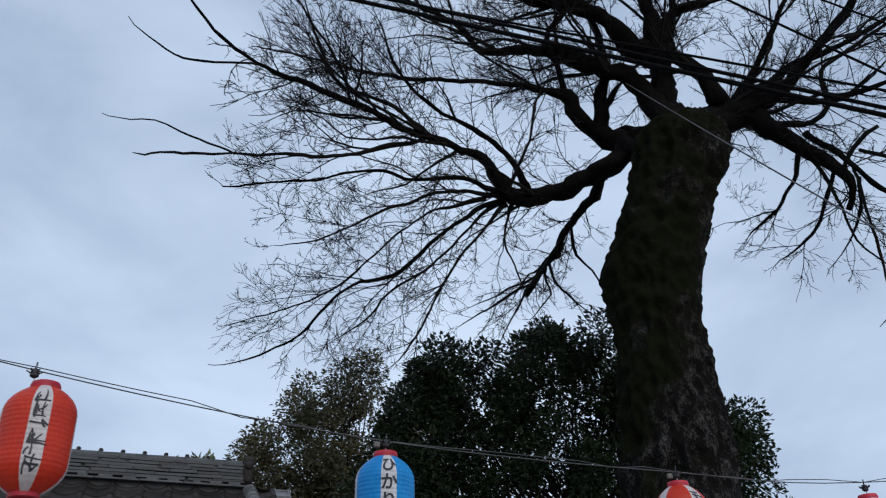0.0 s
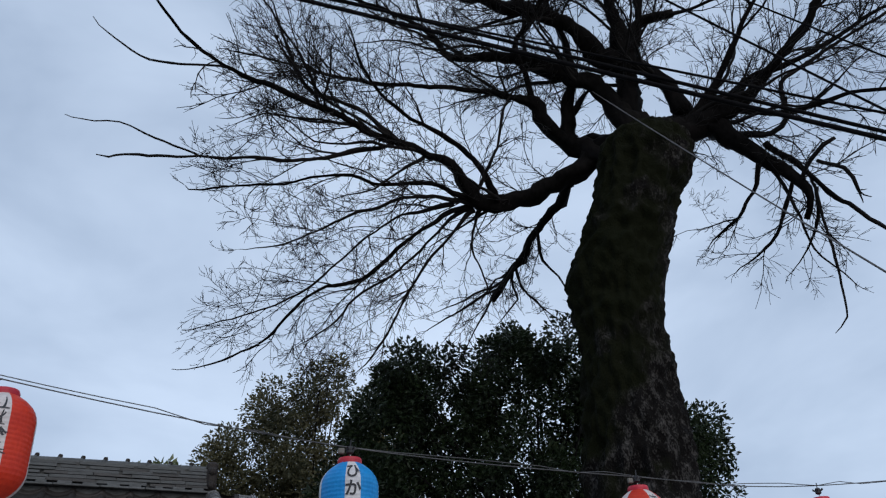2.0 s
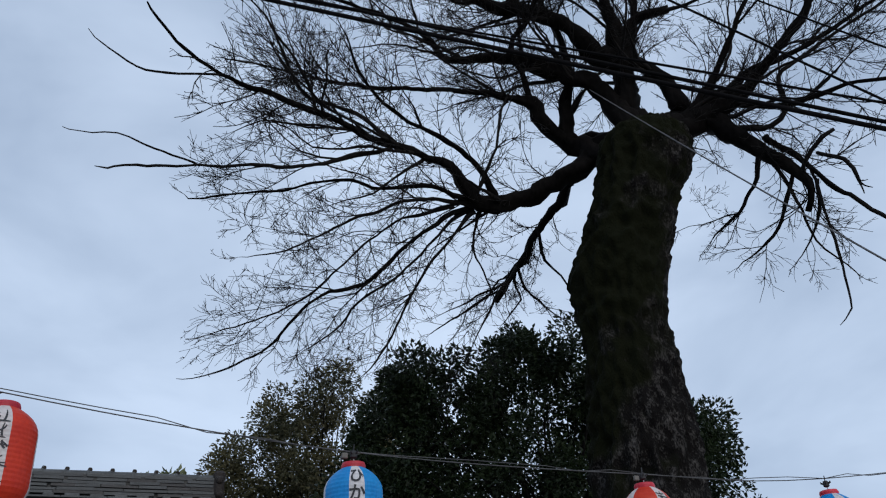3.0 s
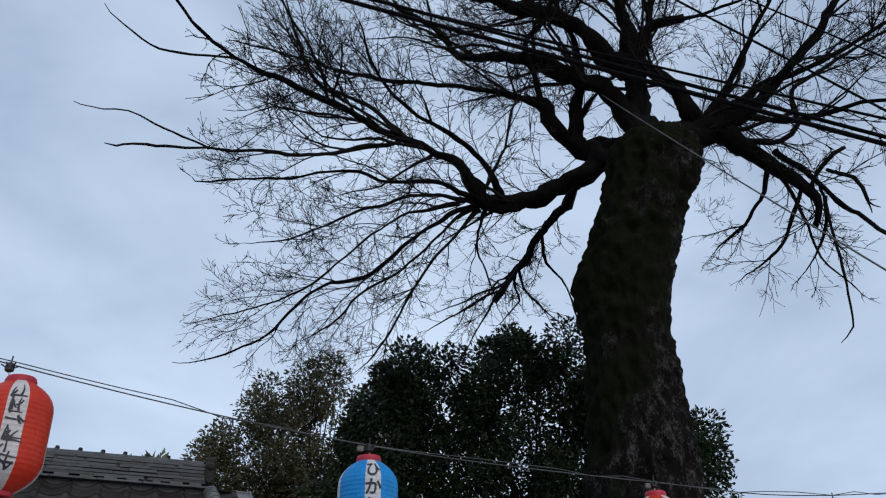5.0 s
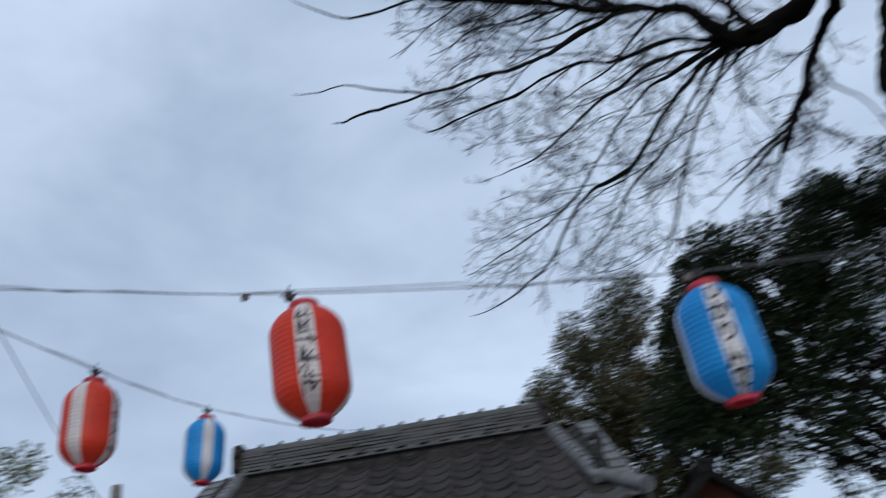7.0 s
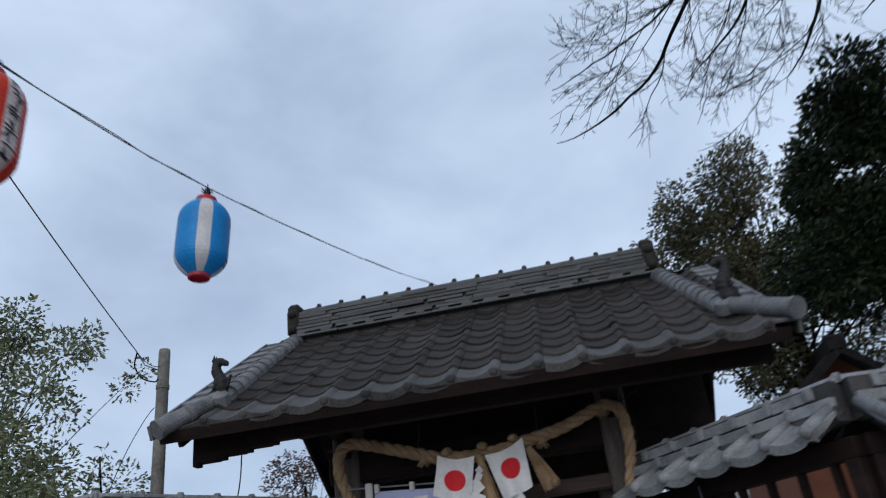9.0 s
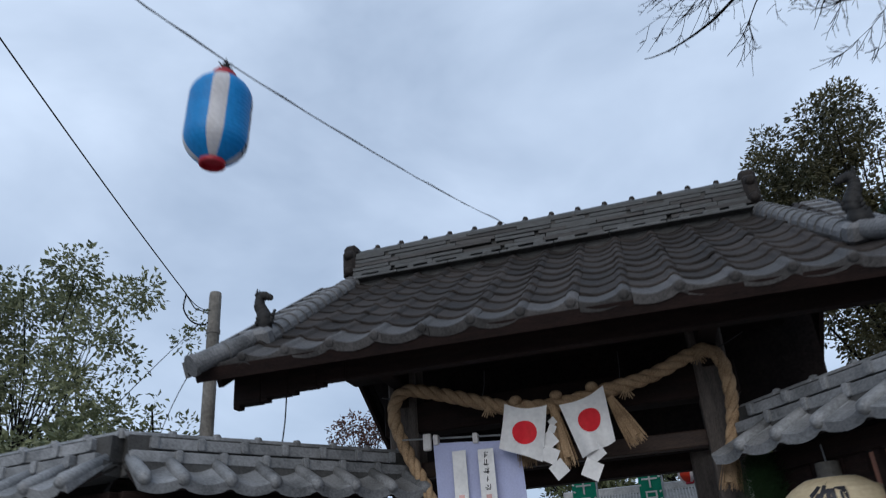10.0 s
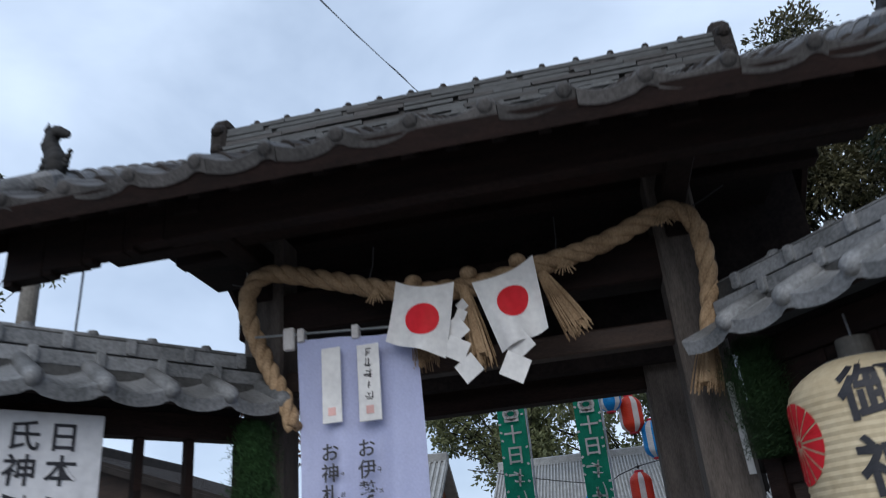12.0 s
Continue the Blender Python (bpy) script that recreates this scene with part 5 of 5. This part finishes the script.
leafy("sapling", "thin wispy sapling by the side wall", (-6.2, 12.6, GROUND), [(-6.2, 12.6, 3.55, 0.13), (-6.14, 12.6, 3.75, 0.10), (-6.22, 12.6, 3.35, 0.14), (-6.25, 12.55, 3.1, 0.2)], 0.09, 240, M_LEAF_GREEN, 0.02, 35, (0, 0, 4.0), 0.6)
leafy("russet_tree", "small russet leaved tree seen beneath the gate roof", (-6.3, 20.0, GROUND), clumps(rnd3, -7.0, -5.6, 19.5, 20.6, lambda f: 5.1 + 0.35 * f, 3.6, 0.26, 34, 1.0, 0.3), 0.09, 3600, M_LEAF_RUSSET, 0.06, 37, (0.2, 0, 4.6), 0.1)
leafy("garden_shrub", "low rounded green shrub behind the side wall", (-8.0, 12.4, GROUND), clumps(rnd3, -10.5, -6.4, 11.6, 13.0, lambda f: 3.95 - 0.55 * f, 0.6, 0.4, 40), 0.12, 12000, M_LEAF_GREEN, 0.08, 36, (0, 0, 2.4), 0.3)


# ---- roof ornaments ----
def statue(x, y, z, turn):
    bm = bmesh.new()
    body = [((0.06, 0, 0.07), 0.075), ((0.055, 0, 0.11), 0.078), ((0.035, 0, 0.15), 0.074), ((0.015, 0, 0.19), 0.068), ((-0.005, 0, 0.23), 0.061), ((-0.012, 0, 0.27), 0.055), ((-0.005, 0, 0.305), 0.053), ((0.02, 0, 0.325), 0.050), ((0.05, 0, 0.325), 0.042), ((0.08, 0, 0.315), 0.034), ((0.105, 0, 0.305), 0.026)]
    for c, r in body + [((-0.02 + 0.012 * k, s, 0.03 + 0.035 * k), 0.026) for s in (-0.045, 0.045) for k in range(4)] + [((-0.035, s, 0.345 + 0.016 * k), 0.020 - 0.004 * k) for s in (-0.022, 0.022) for k in range(4)] + [((0.12 + 0.012 * k, 0, 0.08 + 0.03 * k), 0.030 - 0.004 * k) for k in range(4)]:
        bmesh.ops.create_icosphere(bm, subdivisions=2, radius=r, matrix=Matrix.Translation(c))
    box(bm, (-0.06, -0.065, -0.09), (0.12, 0.065, 0.03))
    for v in bm.verts:
        v.co += Vector((noise.noise(v.co * 14), noise.noise(v.co * 14 + Vector((5, 0, 0))), noise.noise(v.co * 14 + Vector((0, 5, 0))))) * 0.014
    ob = new("roof_statue", finish("roof_statue", bm, M_CLAY, True))
    ob.matrix_basis = Matrix.Translation((x, y, z)) @ Matrix.Rotation(radians(turn), 4, "Z") @ Matrix.Diagonal((0.85, 0.9, 0.97, 1))
    return tagged(ob, "small dark fired-clay beast figure on the roof corner ridge", "statue", "clay beasts on the roof")


statue(-3.21, 9.90, 3.34, 0)
statue(1.56, 10.02, 3.50, 180)

# ---- the wing walls ----
TILE_W = {}


def wing(start, end, label, lattice=False, skip_first=0.0):
    """A side wall with its own small tiled roof, ridge z 2.42, from start to end in plan."""
    a, b = Vector((*start, 0)), Vector((*end, 0))
    d = (b - a).normalized()
    length = (b - a).length
    yaw = math.atan2(d.y, d.x)
    front = 1 if (Matrix.Rotation(yaw, 3, "Z") @ Vector((0, -1, 0))).y < 0 else -1
    th = thing("wing_wall", label, "wall", "tiled wing walls of the gate", at=(a.x, a.y, GROUND))
    th.rotation_euler = (0, 0, yaw)
    g = -GROUND
    flip = Matrix.Identity(4) if front == 1 else Matrix.Diagonal((1, -1, 1, 1))
    n = max(2, round(length / 0.335))
    w = length / n
    if w not in TILE_W:
        TILE_W[w] = (tile_shape(w, 0.42, True, M_TILE_WING), barrel_shape(0.052, w + 0.02, M_TILE_WING))
    tile, cap = TILE_W[w]
    tilt = math.atan2(0.20, 0.38)
    part("core", boxed((0, -0.09, 2.18 + g), (length, 0.09, 2.375 + g)), M_MORTAR, th, "dark mortar core")
    part("bed", boxed((0, -0.14, 2.10 + g), (length, 0.14, 2.20 + g)), M_MORTAR, th)
    for s in (1, -1):
        part("roof_board", boxed((0, 0.0, -0.03), (length, 0.42, -0.008), Matrix.Rotation(0 if s == 1 else math.pi, 4, "Z") @ Matrix.Translation((0 if s == 1 else -length, -0.40, 1.99 + g)) @ Matrix.Rotation(tilt, 4, "X")), M_BOARD, th)
        for i in range(n):
            m = Matrix.Translation(((i + 0.5) * w, 0, 0)) @ Matrix.Rotation(0 if s == 1 else math.pi, 4, "Z") @ Matrix.Translation((0, -0.42, 2.005 + g)) @ Matrix.Rotation(tilt, 4, "X")
            part("tile", tile, None, th).matrix_basis = m
    roll = finish("roll_tile", revolve(bmesh.new(), [(0.0, -0.035), (0.028, -0.030), (0.043, -0.012), (0.051, 0.018), (0.050, 0.10), (0.042, 0.40), (0.0, 0.40)], 14, Matrix.Rotation(-math.pi / 2, 4, "X")), M_TILE_WING, True)
    for i in range(n + 1):
        for s in (1, -1):
            x = min(length - 0.03, max(0.03, (i - 0.14) * w)) if s == 1 else min(length - 0.03, max(0.03, (i + 0.14) * w))
            if x < skip_first:
                continue
            part("roll_tile", roll, None, th).matrix_basis = Matrix.Translation((x, -0.425 * s, 2.030 + g)) @ Matrix.Rotation(0 if s == 1 else math.pi, 4, "Z") @ Matrix.Rotation(tilt, 4, "X")
    brick = finish("ridge_tile", boxed((-w / 2 + 0.004, -0.5, 0), (w / 2 - 0.004, 0.5, 0.076), None, 0.006), M_TILE_WING)
    plug = finish("joint_tile", boxed((-0.026, -0.5, 0), (0.026, 0.5, 0.088), None, 0.010), M_TILE_WING)
    for k, (wd, z) in enumerate(((0.29, 2.185), (0.235, 2.282))):
        for i in range(n + (k % 2)):
            x = (i + (0.5 if k % 2 == 0 else 0.0)) * w
            if 0.06 < x < length - 0.06:
                part("ridge_tile", brick, None, th).matrix_basis = Matrix.Translation((x, 0, z + g)) @ Matrix.Diagonal((1 if 0.5 * w <= x <= length - 0.5 * w else 0.5, wd, 1, 1))
            xj = x + w / 2
            if 0.03 < xj < length - 0.03:
                part("joint_tile", plug, None, th).matrix_basis = Matrix.Translation((xj, 0, z + g - 0.002)) @ Matrix.Diagonal((1, wd + 0.045, 1, 1))
    nub = finish("ridge_nub", revolve(bmesh.new(), [(0.034, -0.03), (0.036, 0.02), (0.026, 0.042), (0.0, 0.048)], 10), M_TILE_WING)
    for i in range(n):
        part("cap_tile", cap, None, th).matrix_basis = Matrix.Translation(((i + 1) * w, 0, 2.372 + g)) @ Matrix.Rotation(math.pi / 2, 4, "Z")
        part("ridge_nub", nub, None, th).matrix_basis = Matrix.Translation(((i + 0.98) * w, 0, 2.392 + g))
    part("plate", boxed((0, -0.06, 1.86 + g), (length, 0.06, 2.0 + g), None, 0.006), M_WOOD, th)
    part("sill", boxed((0, -0.05, 1.28 + g), (length, 0.05, 1.38 + g), None, 0.006), M_WOOD, th)
    part("boarding", boxed((0, -0.025, -0.05), (length, 0.025, 1.28 + g)), M_BROWN, th)
    k = 1 if lattice else max(1, round(length / 0.9))
    for i in range(k + 1):
        x = min(length - 0.06, max(0.06, length * i / k))
        part("post", boxed((x - 0.055, -0.07, -0.05), (x + 0.055, 0.07, 1.86 + g), None, 0.008), M_WOOD, th)
    if lattice:
        for i in range(int((length - 0.12) / 0.289)):
            x = 0.19 + 0.289 * i
            part("bar", boxed((x - 0.022, -0.03, 1.38 + g), (x + 0.022, 0.03, 1.86 + g)), M_WOOD, th)
    else:
        part("panel", boxed((0.05, -0.02, 1.38 + g), (length - 0.05, 0.02, 1.86 + g)), M_WOOD, th)
    return th, d, yaw


LW = wing((-3.75, 9.04), (-2.36, 10.93), "side wall with a small grey tiled roof and barred openings", True)
LW2 = wing((-7.6, 9.55), (-3.77, 9.03), "side wall with a small grey tiled roof", False)
RW = wing((0.545, 10.787), (1.83, 9.04), "side wall with a small grey tiled roof, dark boards and barred openings", True, 0.1)
part("panel", boxed((0.05, -0.02, 1.38 - GROUND), (0.96, 0.02, 1.86 - GROUND)), M_WOOD, RW[0], "dark boards")
RW2 = wing((1.85, 9.03), (6.2, 9.55), "side wall with a small grey tiled roof", False)

# the notice board on the left wing
dv = Vector((0.592, 0.806, 0)).normalized()
nv = Vector((dv.y, -dv.x, 0))
yaw = math.atan2(dv.y, dv.x)
sign = thing("notice_board", "pale grey notice board with black brushed writing in columns", "sign", at=(-2.93 + nv.x * 0.16, 10.16 + nv.y * 0.16, 1.0))
sign.rotation_euler = (0, 0, yaw)
part("board", boxed((-1.35, -0.012, 0.0), (0.0, 0.012, 0.93), None, 0.004), M_SIGN, sign)
for text, x in (("日本", -0.19), ("氏神", -0.375), ("神の", -0.56)):
    part("writing", lettering(text, 0.155, 0.003, True, 0.013), M_INK, sign, "black writing " + text).matrix_basis = Matrix.Translation((x, -0.016, 0.80))
bm = bmesh.new()
for c in range(3):
    for i in range(3):
        strokes(bm, 0.14, 80 + c * 7 + i, Matrix.Translation((-0.745 - 0.185 * c, -0.015, 0.80 - 0.165 * i)))
for c in range(3):
    strokes(bm, 0.14, 120 + c, Matrix.Translation((-0.19 - 0.185 * c, -0.015, 0.80 - 0.33)))
tagged(part("brush_marks", bm, M_INK, sign, "black brushed writing"), kind="stuff")

# ---- the gate's tiles ----
tile, eave_tile = tile_shape(TW, TE + 0.06), tile_shape(TW, TE + 0.06, True)
rnd4 = random.Random(8)
for j in range(COURSES):
    for i in range(COLS):
        m = on_roof(X0 + (i + 0.5) * TW + rnd4.uniform(-0.004, 0.004), j * TE + rnd4.uniform(-0.006, 0.006), False, 0.018) @ Matrix.Rotation(rnd4.uniform(-0.02, 0.02), 4, "Z") @ Matrix.Rotation(rnd4.uniform(-0.022, 0.022), 4, "Y") @ Matrix.Rotation(rnd4.uniform(-0.012, 0.012), 4, "X")
        part("tile", eave_tile if j == 0 else tile, None, roof).matrix_basis = m
bm = bmesh.new()
for j in range(COURSES):
    for i in range(COLS):
        old = len(bm.verts)
        bm.from_mesh(eave_tile if j == 0 else tile)
        bm.verts.ensure_lookup_table()
        bmesh.ops.transform(bm, matrix=on_roof(X0 + (i + 0.5) * TW, j * TE, True, 0.018), verts=bm.verts[old:])
tagged(part("back_tiles", bm, M_TILE, roof, "tiles of the rear slope"), kind="stuff")
# verges: lapped edge tiles and a line of round tiles, ending in a long barrel at the eave
edge = finish("verge_tile", box(boxed((-0.10, 0, 0.0), (0.10, TE + 0.05, 0.032), Matrix.Rotation(-0.09, 4, "X"), 0.006), (-0.115, 0, -0.10), (-0.085, TE + 0.03, 0.03)), M_TILE_PALE)
edge_r = finish("verge_tile", box(boxed((-0.10, 0, 0.0), (0.10, TE + 0.05, 0.032), Matrix.Rotation(-0.09, 4, "X"), 0.006), (0.085, 0, -0.10), (0.115, TE + 0.03, 0.03)), M_TILE_PALE)
for back in (False, True):
    for j in range(COURSES):
        for s, x in ((0, X0 - 0.09), (1, X1 + 0.09)):
            xx = x if not back else 2 * CX - x
            part("verge_tile", (edge, edge_r)[s if not back else 1 - s], None, roof).matrix_basis = on_roof(xx if not back else x, j * TE, back, 0.03)
# descending ridges: a line of round caps on one lapped course, a pale end slab and a long barrel that points out over the corner
big_cap = barrel_shape(0.102, 0.20)
for top_x, low_x, s_low, tip in ((-3.20, -3.16, 0.44, (-3.505, 9.387, 2.945)), (1.27, 1.49, 0.66, (1.86, 9.42, 3.07))):
    slant = math.atan2(top_x - low_x, LENGTH - s_low)
    line = on_roof(low_x, s_low) @ Matrix.Rotation(-slant, 4, "Z")
    run = math.hypot(top_x - low_x, LENGTH - s_low)
    part("noshi_tile", boxed((-0.098, 0.02, 0.0), (0.098, run - 0.02, 0.05), line, 0.008), M_TILE_EAVE, roof)
    k = int(run / 0.18)
    for i in range(k):
        part("cap_tile", big_cap, None, roof).matrix_basis = line @ Matrix.Translation((rnd4.uniform(-0.006, 0.006), 0.04 + i * (run - 0.06) / k, 0.05)) @ Matrix.Rotation(rnd4.uniform(-0.03, 0.03), 4, "Z")
    part("ridge_end_tile", boxed((-0.098, -0.11, 0.0), (0.098, 0.05, 0.155), line, 0.03), M_TILE_PALE, roof, "plain pale ridge end slab")
    p0 = line @ Vector((0, 0.02, 0.09))
    d = (Vector(tip) - p0).normalized()
    n = (Vector(tip) - p0).length
    rows = [(0.0, 0.074), (0.45, 0.074), (0.46, 0.086), (0.54, 0.087), (0.55, 0.076), (0.93, 0.080), (0.94, 0.090), (1.0, 0.090)]
    bm = tube(bmesh.new(), [p0 + d * n * f for f, r in rows], [r for f, r in rows], 18)
    part("corner_barrel", bm, M_TILE_PALE, roof, "long round corner tile")
# main ridge: a pale strip, a dark vent line between spacers, thin uneven courses, round caps with nubs, end tiles
XR0, XR1 = -3.22, 1.24
NR = 15
WR = (XR1 - XR0) / NR
unit = {m: finish("ridge_tile", boxed((-0.5, -0.5, 0), (0.5, 0.5, 1.0)), m) for m in (M_RIDGE, M_TILE_EAVE)}
strip = finish("ridge_tile", boxed((-WR + 0.002, -0.225, 0), (WR - 0.002, 0.225, 0.03), None, 0.006), M_RIDGE)
x = XR0 + WR
while x < XR1:
    part("ridge_tile", strip, None, roof).matrix_basis = Matrix.Translation((min(x, XR1 - WR), Y_RIDGE, 4.58 + rnd4.uniform(-0.004, 0.004))) @ Matrix.Rotation(rnd4.uniform(-0.006, 0.006), 4, "Y")
    x += 2 * WR
part("ridge_core", boxed((XR0, Y_RIDGE - 0.12, 4.5), (XR1, Y_RIDGE + 0.12, 4.93)), M_MORTAR, roof, "dark mortar core")
for k in range(6):
    wd, z = 0.385 - 0.02 * k, 4.645 + 0.051 * k
    x = XR0 + 0.04
    while x < XR1 - 0.05:
        ln = min(rnd4.uniform(0.3, 0.85), XR1 - 0.04 - x)
        m = rnd4.choice((M_RIDGE, M_RIDGE, M_TILE_EAVE))
        part("ridge_tile", unit[m], None, roof).matrix_basis = Matrix.Translation((x + ln / 2, Y_RIDGE + rnd4.uniform(-0.012, 0.012), z + rnd4.uniform(-0.004, 0.004))) @ Matrix.Rotation(rnd4.uniform(-0.012, 0.012), 4, "Y") @ Matrix.Diagonal((ln, wd * rnd4.uniform(0.94, 1.05), rnd4.uniform(0.034, 0.043), 1))
        x += ln + rnd4.choice((0.004, 0.006, 0.010, 0.012, 0.05))
spacer = finish("spacer_tile", boxed((-0.045, -0.205, 0), (0.045, 0.195, 0.038), None, 0.006), M_RIDGE)
nub = finish("ridge_nub", revolve(bmesh.new(), [(0.030, -0.02), (0.032, 0.015), (0.024, 0.034), (0.0, 0.040)], 10), M_TILE)
rcap = barrel_shape(0.085, WR + 0.02, M_RIDGE)
for i in range(NR):
    x = XR0 + (i + 1) * WR
    part("spacer_tile", spacer, None, roof).matrix_basis = Matrix.Translation((x - 0.5 * WR + rnd4.uniform(-0.05, 0.05), Y_RIDGE + rnd4.uniform(-0.012, 0.012), 4.608)) @ Matrix.Diagonal((rnd4.uniform(0.8, 2.2), 1, 1, 1))
    part("cap_tile", rcap, None, roof).matrix_basis = Matrix.Translation((x, Y_RIDGE, 4.944)) @ Matrix.Rotation(math.pi / 2, 4, "Z")
    if i < NR - 1:
        part("ridge_nub", nub, None, roof).matrix_basis = Matrix.Translation((x, Y_RIDGE, 5.028))
for x, s in ((XR0, -1), (XR1, 1)):
    bm = boxed((x - 0.075, Y_RIDGE - 0.20, 4.62), (x + 0.075, Y_RIDGE + 0.20, 4.98), None, 0.035)
    box(bm, (x - 0.085, Y_RIDGE - 0.15, 4.93), (x + 0.085, Y_RIDGE + 0.15, 5.07), None, 0.04)
    for yy in (-0.19, 0.19):
        for zz in (4.70, 4.90):
            bmesh.ops.create_icosphere(bm, subdivisions=2, radius=0.06, matrix=Matrix.Translation((x, Y_RIDGE + yy, zz)))
    part("ridge_ornament", bm, M_TILE, roof, "moulded ridge end tile")
# eave beam under the front rafters, stepped up towards the post at one end
for y in (10.02, 2 * Y_RIDGE - 10.02):
    for i in range(4):
        xa, zb = -3.47 + 0.25 * i, 2.755 + 0.032 * i
        bm = boxed((xa, y - 0.05 - 0.001 * i, zb), (xa + 0.249, y + 0.05 + 0.001 * i, 3.17), None, 0.006)
        box(bm, (xa, y - 0.045, zb - 0.028), (xa + 0.06, y + 0.045, zb + 0.01), None, 0.005)
        part("eave_beam", bm, M_WOOD, gate).matrix_basis = BACK
    part("eave_beam", boxed((-2.469, y - 0.055, 2.84), (X1 + 0.05, y + 0.055, 3.17), None, 0.006), M_WOOD, gate).matrix_basis = BACK
